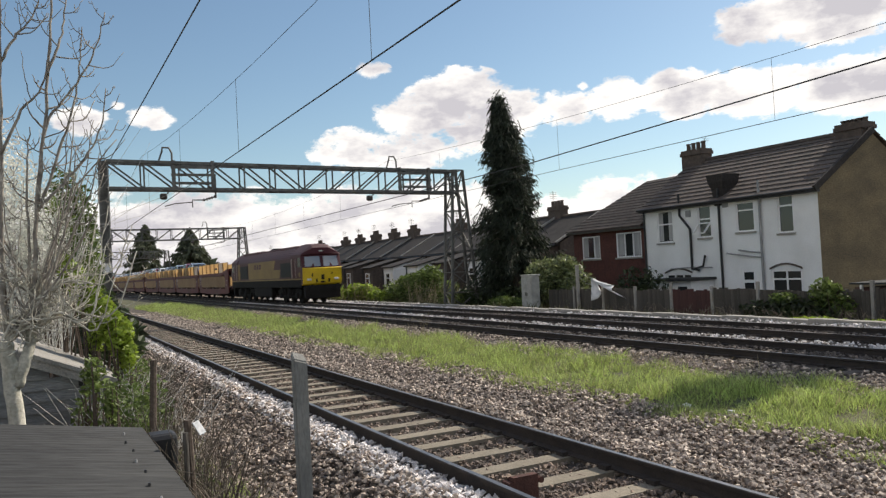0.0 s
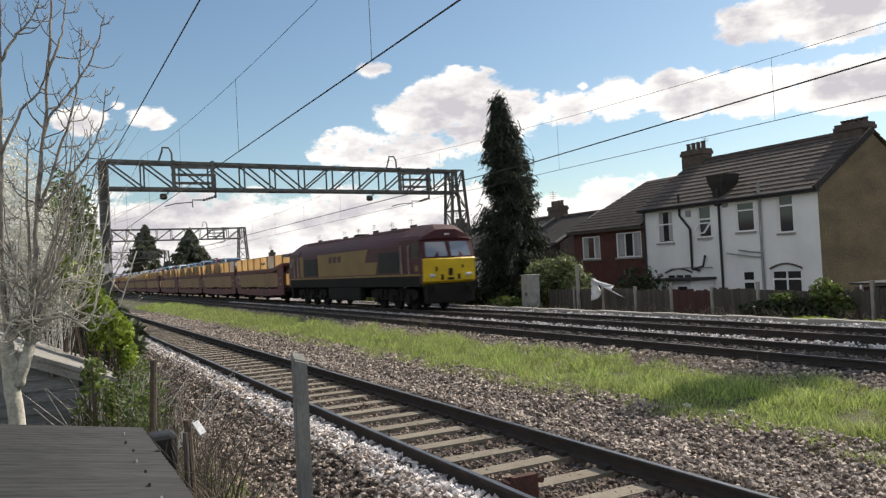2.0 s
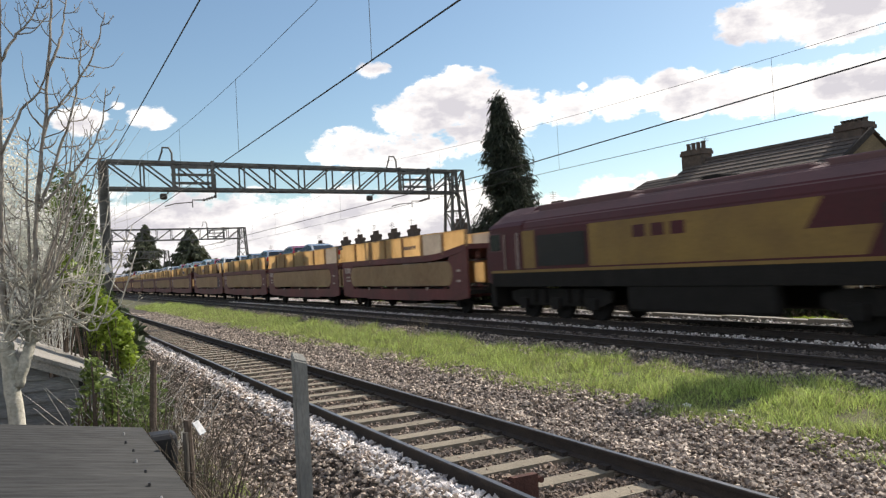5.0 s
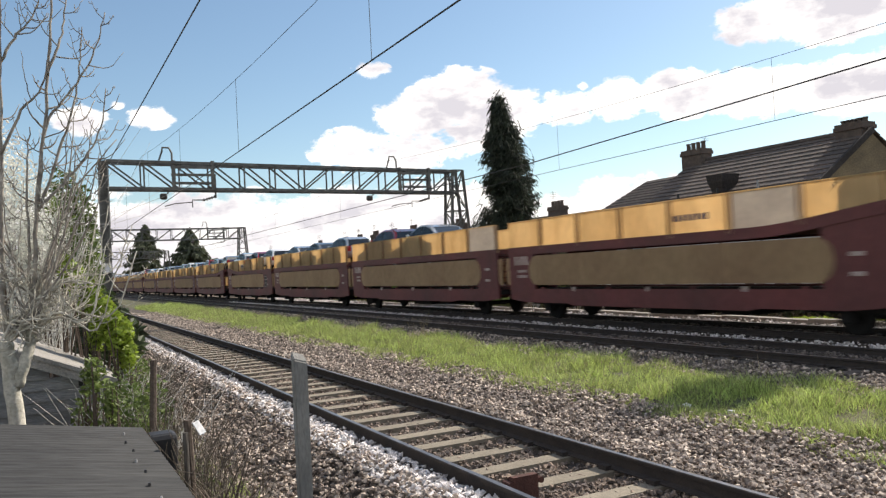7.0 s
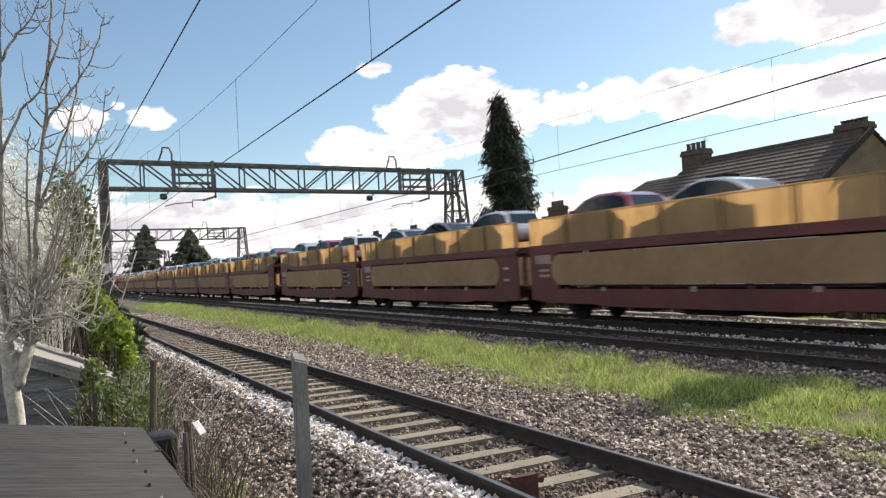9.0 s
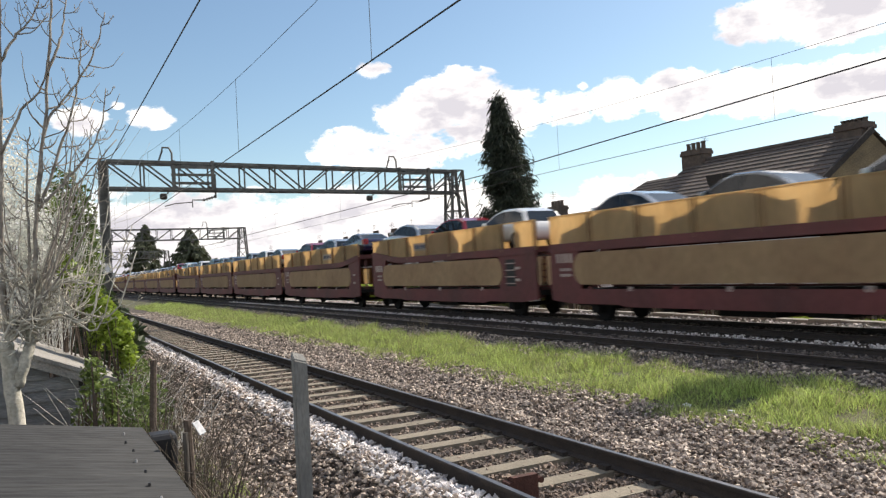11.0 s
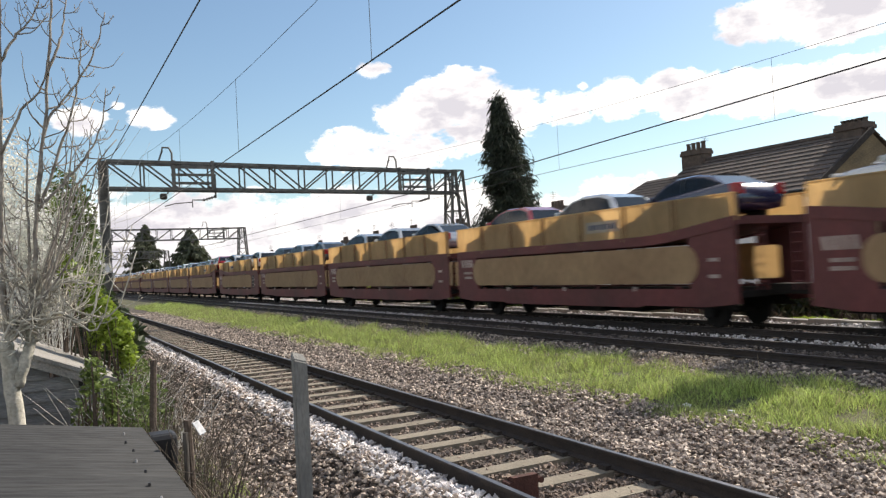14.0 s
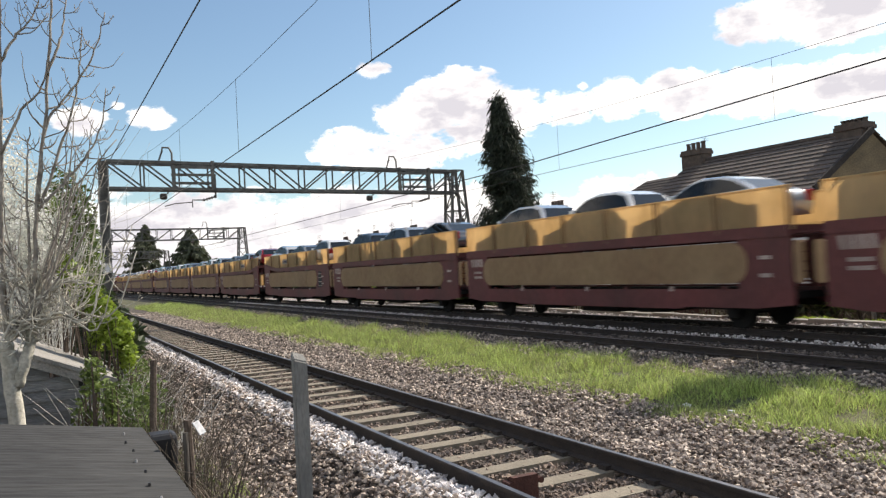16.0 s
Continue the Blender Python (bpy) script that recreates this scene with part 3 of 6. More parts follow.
def spread(x0, x1, y0, y1, lift=0.0, near=2.2, jump=1.0):
    """Places on the formation, denser towards the low y."""
    def place(rnd):
        u = rnd.random() ** near
        y = y0 + (y1 - y0) * u
        x = rnd.uniform(x0, x1)
        return x, y, ground_z(x) + rough(x, y) + lift + rnd.uniform(-0.015, 0.06) * jump, 1.0 + 0.6 * u
    return place


stones("ballast", 16000, spread(3.55, 5.6, 3, 60, 0.015, 1.6, 0.4), 0.032, "dark_stone", "brown ballast between the near sleepers", 1)
stones("ballast", 44000, spread(5.5, 8.2, 2, 60, 0.02, 2.0, 1.5), 0.033, "stone", "brown granite ballast shoulder", 2)
stones("ballast", 34000, spread(1.3, 3.25, 3, 45, 0.045, 1.8, 1.3), 0.030, "stone", "brown ballast beside the near track", 3)
stones("ballast", 7000, spread(2.98, 3.49, 4, 42, 0.05, 1.6), 0.036, "white_stone", "fresh pale ballast along the near rail", 4)
stones("ballast", 9000, spread(12.25, 13.65, 5, 60, 0.03, 1.6), 0.036, "shaded_stone", "grey ballast between the middle rails, shade put into its colour", 8)
stones("ballast", 8000, spread(15.65, 17.05, 6, 60, 0.03, 1.6), 0.038, "shaded_stone", "grey ballast between the far rails, shade put into its colour", 9)
stones("ballast", 9000, spread(10.4, 12.0, 4, 60, 0.01, 1.6), 0.036, "stone", "grey ballast beside the main line", 5)
stones("ballast", 8000, spread(13.9, 15.45, 5, 70, 0.0, 1.5), 0.036, "white_stone", "pale fresh ballast between the main line tracks", 6)
stones("ballast", 12000, spread(17.2, 19.3, 5, 70, 0.04, 1.5), 0.040, "white_stone", "pale ballast along the far rail", 7)


def blades(name, count, place, height, width, material, label, seed, lean=0.5):
    rnd = random.Random(seed)
    verts, faces = [], []
    for _ in range(count):
        x, y, z, k = place(rnd)
        h, a = height * rnd.uniform(0.5, 1.3) * k * max(0.25, 1.0 + 1.5 * noise.noise((x * 1.7, y * 1.2, 3)) + 0.5 * noise.noise((x * 4.1, y * 3.3, 9))), rnd.uniform(0, math.tau)
        dx, dy = math.cos(a) * width * k / 2, math.sin(a) * width * k / 2
        lx, ly = rnd.gauss(0, lean) * h, rnd.gauss(0, lean) * h
        b = len(verts)
        verts += [(x - dx, y - dy, z), (x + dx, y + dy, z), (x + dx * 0.7 + lx * 0.4, y + dy * 0.7 + ly * 0.4, z + h * 0.6),
                  (x - dx * 0.7 + lx * 0.4, y - dy * 0.7 + ly * 0.4, z + h * 0.6), (x + lx, y + ly, z + h)]
        faces += [(b, b + 1, b + 2, b + 3), (b + 3, b + 2, b + 4)]
    return tagged(soup(name, verts, faces, material), label, "grass", kind="stuff")


def meadow(x0, x1, y0, y1, near=1.8, patch=0.02):
    def place(rnd):
        while True:
            u = rnd.random() ** near
            y, x = y0 + (y1 - y0) * u, rnd.uniform(x0, x1)
            edge = min(x - x0, x1 - x) / 0.7
            if noise.noise((x * 0.8, y * 0.5, 7)) + min(1.0, edge) * 0.8 - 0.08 > patch * 4 * rnd.random():
                return x, y, ground_z(x) + rough(x, y) - 0.02, 1.0 + 0.8 * u
    return place


blades("grass", 110000, meadow(7.45, 11.1, 3, 75), 0.14, 0.012, "grass", "rough bright green grass between the tracks", 11)
blades("dry_grass", 16000, meadow(7.5, 11.5, 3, 60), 0.125, 0.009, "straw", "dry straw stems in the grass strip", 12, 0.6)
blades("grass", 3000, meadow(19.0, 20.9, 4, 60, 1.4), 0.15, 0.03, "turf", "rough grass at the foot of the fence", 13)


# ---- overhead line ----
def lattice(bm, a, b, depth, width, n, chord=0.09, web=0.05):
    """A box girder between two points: four chords, with posts and diagonals on both faces."""
    a, b = Vector(a), Vector(b)
    d = (b - a).normalized()
    s = Vector((-d.y, d.x, 0))
    for u in (-1, 1):
        o = s * u * width / 2
        beam(bm, a + o, b + o, chord)
        beam(bm, a + o - Vector((0, 0, depth)), b + o - Vector((0, 0, depth)), chord)
        for k in range(n + 1):
            p = a + (b - a) * (k / n) + o
            beam(bm, p, p - Vector((0, 0, depth)), web)
            if k < n:
                q = a + (b - a) * ((k + 1) / n) + o
                if k < n / 2:
                    beam(bm, p, q - Vector((0, 0, depth)), web)
                else:
                    beam(bm, p - Vector((0, 0, depth)), q, web)
    for k in range(n + 1):
        p = a + (b - a) * (k / n)
        for z in (0, depth):
            beam(bm, p - s * width / 2 - Vector((0, 0, z)), p + s * width / 2 - Vector((0, 0, z)), web)


def insulator(bm, a, b, r=0.075):
    a, b = Vector(a), Vector(b)
    tube(bm, [a, b], r * 0.45)
    for k in range(5):
        p, q = a + (b - a) * ((k + 0.3) / 5), a + (b - a) * ((k + 0.6) / 5)
        tube(bm, [p, q], r, r * 0.8, 10)


def build_gantry(left, right, top, label, plate=False):
    """left, right: x, y of the post and of the lattice tower."""
    g = empty("overhead_line_gantry", left[0], left[1], 0, label=label, category="overhead line gantry", group="overhead line gantries")
    dx, dy = right[0] - left[0], right[1] - left[1]
    depth = 1.18

    def at(u, z):
        return Vector((dx * u, dy * u, z))
    bm = bmesh.new()
    lattice(bm, at(0.005, top - 0.06), at(0.985, top - 0.06), depth, 0.75, 12, 0.125, 0.065)
    part("truss", bm, "steel", g)
    bm = bmesh.new()
    for s in (-0.16, 0.16):
        beam(bm, (s, 0, -0.8), (s, 0, top), 0.09, 0.3, (0, 1, 0))
    beam(bm, (0, 0, -0.8), (0, 0, top), 0.26, 0.05, (0, 1, 0))
    box(bm, -0.3, 0.3, -0.3, 0.3, -0.9, -0.45)
    part("post", bm, "steel", g)
    if plate:
        bm = bmesh.new()
        box(bm, -0.17, 0.17, -0.22, -0.20, 2.45, 2.85)
        part("sign_plate", bm, "white_tag", g, "small blank white plate")
    bm = bmesh.new()
    foot = [(-0.95, -0.45), (0.75, -0.45), (0.75, 0.45), (-0.95, 0.45)]
    head = [(-0.5, -0.4), (0.12, -0.4), (0.12, 0.4), (-0.5, 0.4)]
    legs = [(Vector((dx + f[0], dy + f[1], -0.6)), Vector((dx + h[0], dy + h[1], top))) for f, h in zip(foot, head)]
    for a, b in legs:
        beam(bm, a, b, 0.13)
    n = 7
    for k in range(n):
        for i in range(4):
            a, b = legs[i], legs[(i + 1) % 4]
            u, v = k / n, (k + 1) / n
            p, q = a[0].lerp(a[1], u), b[0].lerp(b[1], v)
            if (k + i) % 2:
                p, q = b[0].lerp(b[1], u), a[0].lerp(a[1], v)
            beam(bm, p, q, 0.055)
            beam(bm, a[0].lerp(a[1], v), b[0].lerp(b[1], v), 0.055)
    part("lattice_tower", bm, "steel", g)
    span = math.hypot(dx, dy)
    for local, reach in ((3.9, 1.4), (15.55, 2.6)):
        bm = bmesh.new()
        c = at(local / span, 0)
        low = top - depth
        # frame hung in the truss, and the drop arm below it
        for s in (-1.0, 0.72):
            beam(bm, c + Vector((s, -0.42, top + 0.05)), c + Vector((s, -0.42, low - 0.1)), 0.14)
        for z in (-0.26, -0.60, -0.98):
            beam(bm, c + Vector((-1.1, -0.42, top + z)), c + Vector((0.85, -0.42, top + z)), 0.11)
        part("bracket_frame", bm, "steel", g)
        bm = bmesh.new()
        beam(bm, c + Vector((0.9, 0, top - 0.6)), c + Vector((0.9, 0, low - 0.42)), 0.07)
        part("drop_arm", bm, "steel", g)
        bm = bmesh.new()
        tube(bm, [c + Vector(v) for v in ((-0.98, 0, top), (-0.98, 0, top + 0.45), (-1.1, 0, top + 0.68), (-1.38, 0, top + 0.68), (-1.4, 0, top + 0.5))], 0.045)
        part("hook", bm, "steel", g)
        bm = bmesh.new()
        tube(bm, [c + Vector(v) for v in ((0.35, 0, low - 0.52), (-0.15, 0, low - 0.52), (-0.15, 0, low - 0.85))], 0.028)
        tube(bm, [c + Vector(v) for v in ((-0.15, 0, low - 0.62), (-0.9, 0, low - 0.68), (-1.35, 0, low - 0.8))], 0.024)
        tube(bm, [c + Vector(v) for v in ((-reach + 0.35, 0, low), (-reach + 0.1, 0, low - 0.3))], 0.03)
        part("registration_arm", bm, "steel", g)
        bm = bmesh.new()
        insulator(bm, c + Vector((0.9, 0, low - 0.36)), c + Vector((0.3, 0, low - 0.54)))
        insulator(bm, c + Vector((-1.4, 0, top + 0.5)), c + Vector((-1.55, 0, top + 0.08)), 0.06)
        box(bm, c.x - reach - 0.16, c.x - reach + 0.16, c.y - 0.13, c.y + 0.13, low - 0.5, low - 0.22, 0.08)
        part("insulator", bm, "porcelain", g, "dark brown ribbed insulators")
    return g


build_gantry((2.62, 36.2), (20.95, 37.8), 7.32, "grey steel lattice gantry over all the tracks", True)
build_gantry((2.2, 87.5), (20.8, 88.3), 7.7, "more distant grey steel lattice gantry")
build_gantry((2.2, 146), (20.8, 146.8), 7.6, "grey steel lattice gantry far down the line")


def build_wire(name, pts, r, label, parent=None):
    bm = bmesh.new()
    tube(bm, pts, r, r, 6)
    ob = part(name, bm, "wire", parent)
    return ob if parent else tagged(ob, label, "overhead wire", "overhead wires")


near_wires = empty("overhead_wires", NEAR, 0, 0, label="contact wire and catenary over the near track", category="overhead wire", group="overhead wires")
main_wires = empty("overhead_wires", LINE_B, 0, 0, label="thin contact wire and catenary over the far track", category="overhead wire", group="overhead wires")


def sag(x, za, zb, y0, y1, low, n=14):
    return [(x, y0 + (y1 - y0) * k / n, za + (zb - za) * k / n - low * 4 * (k / n) * (1 - k / n)) for k in range(n + 1)]


CAT_SAG = {near_wires.name: 1.16, main_wires.name: 0.93}
CONTACT = {near_wires.name: 4.92, main_wires.name: 5.17}


def build_wires():
    spans = [(-20, 37), (37, 88), (88, 146.5)]
    for root in (near_wires, main_wires):
        bm, bc = bmesh.new(), bmesh.new()
        for a, b in spans:
            tube(bc, sag(0, 7.65, 7.65, a, b, CAT_SAG[root.name]), 0.006, 0.006, 6)
            tube(bm, sag(0, CONTACT[root.name], CONTACT[root.name], a, b, 0.0, 2), 0.012 if root is near_wires else 0.009, None, 6)
        part("contact_wire", bm, "wire", root)
        part("catenary_wire", bc, "wire", root)
        for a, b in spans[:2]:
            for k in range(1, 7):
                y = ((1.8 + 8.25 * (k - 1)) if root is near_wires else (4.05 + 9.0 * (k - 1))) if a < 0 else a + (b - a) * k / 7
                u = (y - a) / (b - a)
                if u > 0.97:
                    continue
                z = 7.65 - CAT_SAG[root.name] * 4 * u * (1 - u)
                bm = bmesh.new()
                tube(bm, [(0, y, CONTACT[root.name]), (0, y, z)], 0.005, 0.005, 5)
                part("dropper", bm, "wire", root)
    build_wire("feeder_wire", sag(2.94, 7.40, 7.40, -20, 37, 0.06) + sag(2.7, 7.7, 7.7, 38, 88, 0.5), 0.016, "dark return wire above the near side of the line")
    build_wire("contact_wire", [(LINE_A, -20, 5.5), (LINE_A, 8, 5.13), (LINE_A, 19, 4.88), (LINE_A, 37, 4.9), (LINE_A, 88, 4.95), (LINE_A, 146, 4.95)], 0.015, "contact wire over the middle track")


build_wires()


# ---- train ----
LOCO, PITCH, FIRST = 20.9, 15.7, 21.1      # loco length, wagon pitch, start of the first wagon behind the loco's front
TRAIN = []


def rake_y(t, back):
    return 48.07 - 8.839 * t + 0.01995 * t * t + back


def wheelset(parent, y, r=0.46, gauge=0.7525):
    bm = bmesh.new()
    for s in (-1, 1):
        tube(bm, [(s * (gauge - 0.06), 0, 0), (s * (gauge + 0.07), 0, 0)], r, r, 20)
        tube(bm, [(s * (gauge - 0.09), 0, 0), (s * (gauge - 0.06), 0, 0)], r + 0.03, r + 0.03, 20)
    tube(bm, [(-1.0, 0, 0), (1.0, 0, 0)], 0.08)
    return part("wheelset", bm, "underframe", parent, at=(0, y, r))


def build_loco():
    root = empty("diesel_locomotive", LINE_B, 48, 0.027, label="maroon and gold diesel locomotive with yellow front, weathered", category="locomotive")
    L = LOCO
    # body sides and roof as one long shell
    sec = [(-1.32, 1.30), (1.32, 1.30), (1.32, 3.10), (1.22, 3.38), (0.90, 3.70), (0.45, 3.82), (-0.45, 3.82), (-0.90, 3.70), (-1.22, 3.38), (-1.32, 3.10)]
    bm = bmesh.new()
    extrude_y(bm, sec, 2.55, L - 0.9)
    bmesh.ops.bevel(bm, geom=[e for e in bm.edges if abs(e.verts[0].co.y - e.verts[1].co.y) > 5], offset=0.05, segments=2, affect="EDGES")
    for f in bm.faces:
        f.material_index = 1 if f.normal.z > 0.45 else 0
    part("body_shell", bm, ["maroon", "roof_grime"], root)
    # cabs, both ends
    for end in (0, 1):
        def fy(v):
            return v if end == 0 else L - v
        bm = bmesh.new()
        side = [(2.62, 1.22), (0.28, 1.22), (0.10, 1.34), (0.05, 2.30), (0.10, 2.36), (0.36, 3.16), (0.26, 3.26), (0.30, 3.66), (0.55, 3.88), (1.5, 3.97), (2.62, 3.95)]
        rows = []
        for x, k in ((-1.33, 0.0), (-1.22, 0.22), (-0.55, 0.95), (0.0, 1.0), (0.55, 0.95), (1.22, 0.22), (1.33, 0.0)):
            row = []
            for y, z in side:
                inset = (1 - k) * 0.10 if y < 0.7 else 0.0
                zz = z
                if z > 3.2:
                    zz = 3.18 + (z - 3.18) * (0.10 + 0.90 * k)
                row.append(bm.verts.new((x, fy(y + inset), zz)))
            rows.append(row)
        for a, b in zip(rows, rows[1:]):
            for i in range(len(side)):
                bm.faces.new((a[i], a[(i + 1) % len(side)], b[(i + 1) % len(side)], b[i]))
        bm.faces.new(rows[0])
        bm.faces.new(rows[-1][::-1])
        bmesh.ops.recalc_face_normals(bm, faces=bm.faces[:])
        for f in bm.faces:
            c = f.calc_center_median()
            d = c.y if end == 0 else L - c.y
            front = abs(f.normal.y) > 0.5 and d < 0.6
            f.material_index = 1 if front and c.z < 2.33 else (2 if f.normal.z > 0.75 and c.z > 3 else 0)
        cab = part("cab", bm, ["maroon", "loco_yellow", "roof_grime"], root, "maroon cab with a yellow lower front")
        # windscreens
        for s in (-1, 1):
            bm = bmesh.new()
            a = [(s * 0.10, 0.125, 2.43), (s * 1.14, 0.20, 2.43), (s * 1.08, 0.40, 3.09), (s * 0.12, 0.34, 3.09)]
            vs = [bm.verts.new((x, fy(y - 0.035 + (0.0 if abs(x) < 0.5 else 0.02)), z)) for x, y, z in a]
            vs2 = [bm.verts.new((x, fy(y + 0.05), z)) for x, y, z in a]
            for i in range(4):
                bm.faces.new((vs[i], vs[(i + 1) % 4], vs2[(i + 1) % 4], vs2[i]))
            bm.faces.new(vs)
            bm.faces.new(vs2[::-1])
            bmesh.ops.recalc_face_normals(bm, faces=bm.faces[:])
            part("windscreen", bm, "windscreen", cab, "windscreen with a pale sky reflection in its colour")
            bm = bmesh.new()
            x0, x1 = sorted((s * 1.322, s * 1.338))
            extrude_x(bm, rounded(min(fy(0.46), fy(1.22)), max(fy(0.46), fy(1.22)), 2.38, 3.06, 0.08), x0, x1)
            part("window_surround", bm, "roof_grime", cab, "grimy window surround")
            bm = bmesh.new()
            x0, x1 = sorted((s * 1.325, s * 1.345))
            extrude_x(bm, rounded(min(fy(0.50), fy(1.18)), max(fy(0.50), fy(1.18)), 2.42, 3.02, 0.06), x0, x1)
            part("side_window", bm, "cab_glass", cab, "dark cab side window")
            bm = bmesh.new()
            y0, y1 = sorted((fy(0.06), fy(-0.02)))
            box(bm, s * 0.92 - 0.15, s * 0.92 + 0.15, y0 + 0.05, y1 + 0.05, 1.52, 1.66, 0.03)
            part("headlight", bm, "lamp_clear", cab, "clear headlight cluster")
            bm = bmesh.new()
            tube(bm, [(s * 0.86, fy(0.3), 1.05), (s * 0.86, fy(-0.3), 1.05)], 0.09, 0.09, 12)
            tube(bm, [(s * 0.86, fy(-0.3), 1.05), (s * 0.86, fy(-0.36), 1.05)], 0.22, 0.22, 16)
            part("buffer", bm, "underframe", root)
            # handrails by the door
            for y in (1.52, 2.30, 2.42):
                bm = bmesh.new()
                tube(bm, [(s * 1.36, fy(y), 1.72), (s * 1.38, fy(y), 1.76), (s * 1.38, fy(y), 2.95), (s * 1.36, fy(y), 3.0)], 0.018, 0.018, 6)
                part("handrail", bm, "bar_white", root, "pale grey handrail")
            bm = bmesh.new()
            x0, x1 = sorted((s * 1.322, s * 1.332))
            extrude_x(bm, rounded(min(fy(1.58), fy(2.26)), max(fy(1.58), fy(2.26)), 1.36, 3.0, 0.05), x0, x1)
            part("cab_door", bm, "maroon", root)
            if end == 1:
                continue
            bm = bmesh.new()
            x0, x1 = sorted((s * 1.334, s * 1.345))
            extrude_x(bm, rounded(min(fy(0.62), fy(0.98)), max(fy(0.62), fy(0.98)), 1.80, 2.08, 0.13), x0, x1)
            part("emblem", bm, "gold", cab, "plain gold emblem on the cab side")
        for xk, zk, wk, hk in ((0.0, 1.72, 0.18, 0.16), (-0.42, 1.50, 0.10, 0.12), (0.42, 1.50, 0.10, 0.12), (0.0, 1.42, 0.3, 0.05), (-0.7, 1.88, 0.06, 0.1), (0.62, 1.95, 0.07, 0.06)):
            bm = bmesh.new()
            y0, y1 = sorted((fy(0.12), fy(0.02)))
            box(bm, xk - wk / 2, xk + wk / 2, y0, y1, zk - hk, zk + hk, 0.01)
            part("socket_box", bm, "underframe", cab)
        bm = bmesh.new()
        y0, y1 = sorted((fy(0.12), fy(0.5)))
        box(bm, -1.2, 1.2, y0, y1, 0.35, 1.2, 0.05)
        part("front_skirt", bm, "underframe", root)
        bm = bmesh.new()
        y0, y1 = sorted((fy(0.40), fy(0.6)))
        box(bm, -0.12, 0.12, y0 - (0.14 if end == 0 else -0.06), y1 - (0.06 if end == 0 else -0.14), 3.38, 3.47, 0.02)
        part("marker_light", bm, "lamp_clear", cab, "twin white marker light under the roof")
    # livery, grilles and side details on both flanks
    for s in (-1, 1):
        def flank(name, y0, y1, z0, z1, material, label, out=0.012, r=0.03, slant=0.0, parent=root):
            bm = bmesh.new()
            x0, x1 = sorted((s * 1.318, s * (1.32 + out)))
            if slant:
                extrude_x(bm, [(y0, z0), (y1, z0), (y1, z1), (y0 - slant, z1)], x0, x1)
            else:
                extrude_x(bm, rounded(y0, y1, z0, z1, r, 3), x0, x1)
            return part(name, bm, material, parent, label)
        flank("gold_band", 7.0, 14.6, 2.36, 3.04, "gold", "broad gold livery band", 0.006, slant=0.45)
        flank("gold_block", 5.6, 14.6, 1.74, 2.36, "gold", "lower gold livery block", 0.006, slant=0.3)
        flank("gold_end_panel", 17.55, 18.7, 1.74, 3.04, "gold", "faded gold panel beside the rear cab", 0.006)
        flank("gold_stripe", 0.45, L - 0.45, 1.60, 1.69, "gold", "thin gold stripe along the sole bar", 0.02, 0.01)
        for y0, y1, z0, z1 in ((2.52, 5.18, 1.80, 2.78), (14.78, 17.38, 1.80, 2.84)):
            gr = flank("grille", y0, y1, z0, z1, "grille", "black louvred air intake", 0.02)
            for k in range(9):
                bm = bmesh.new()
                z = z0 + 0.06 + (z1 - z0 - 0.12) * k / 8
                x0, x1 = sorted((s * 1.335, s * 1.36))
                box(bm, x0, x1, y0 + 0.05, y1 - 0.05, z - 0.025, z + 0.012)
                part("louvre", bm, "grille", gr)
        bm = bmesh.new()
        x0, x1 = sorted((s * 1.327, s * 1.334))
        for k in range(3):
            box(bm, x0, x1, 10.6 + k * 0.75, 11.1 + k * 0.75, 2.5, 2.85)
        part("lettering_bar", bm, "maroon", root, "plain maroon lettering bars")
        bm = bmesh.new()
        x0, x1 = sorted((s * 0.95, s * 1.3))
        box(bm, x0, x1, 7.9, 13.0, 0.38, 1.24, 0.08)
        part("fuel_tank", bm, "underframe", root)
        bm = bmesh.new()
        x0, x1 = sorted((s * 1.25, s * 1.336))
        box(bm, x0, x1, 0.5, L - 0.5, 1.10, 1.60, 0.02)
        part("sole_bar", bm, "underframe", root)
    for yb in (4.15, L - 4.15):
        bogie = empty("bogie", 0, yb, 0, label="black three-axle bogie")
        bogie.parent = root
        for s in (-1, 1):
            bm = bmesh.new()
            extrude_x(bm, [(-2.75, 0.62), (-2.3, 0.45), (2.3, 0.45), (2.75, 0.62), (2.75, 0.92), (2.2, 1.02), (-2.2, 1.02), (-2.75, 0.92)], s * 1.0 - 0.06, s * 1.0 + 0.06)
            for dy in (-1.9, 0, 1.9):
                box(bm, s * 1.08 - 0.1, s * 1.08 + 0.1, dy - 0.22, dy + 0.22, 0.33, 0.72, 0.04)
            for dy in (-1.25, -0.65, 0.65, 1.25):
                tube(bm, [(s * 1.1, dy, 0.55), (s * 1.1, dy, 1.0)], 0.11, 0.11, 10)
            part("side_frame", bm, "underframe", bogie)
        for dy in (-1.9, 0, 1.9):
            wheelset(bogie, dy, 0.51)
    bm = bmesh.new()
    for y0, y1, w, z in ((3.0, 6.8, 0.8, 3.90), (7.2, 12.8, 0.7, 3.88), (13.2, 17.9, 0.85, 3.91)):
        box(bm, -w, w, y0, y1, 3.5, z, 0.05)
    for k in range(4):
        tube(bm, [(0, 14 + k * 0.95, 3.86), (0, 14 + k * 0.95, 3.97)], 0.38, 0.38, 16)
    part("roof_equipment", bm, "roof_grime", root)
    bm = bmesh.new()
    box(bm, -0.35, 0.35, 10.2, 10.9, 3.82, 4.04, 0.04)
    part("exhaust", bm, "underframe", root)
    TRAIN.append((root, 0.0))


build_loco()


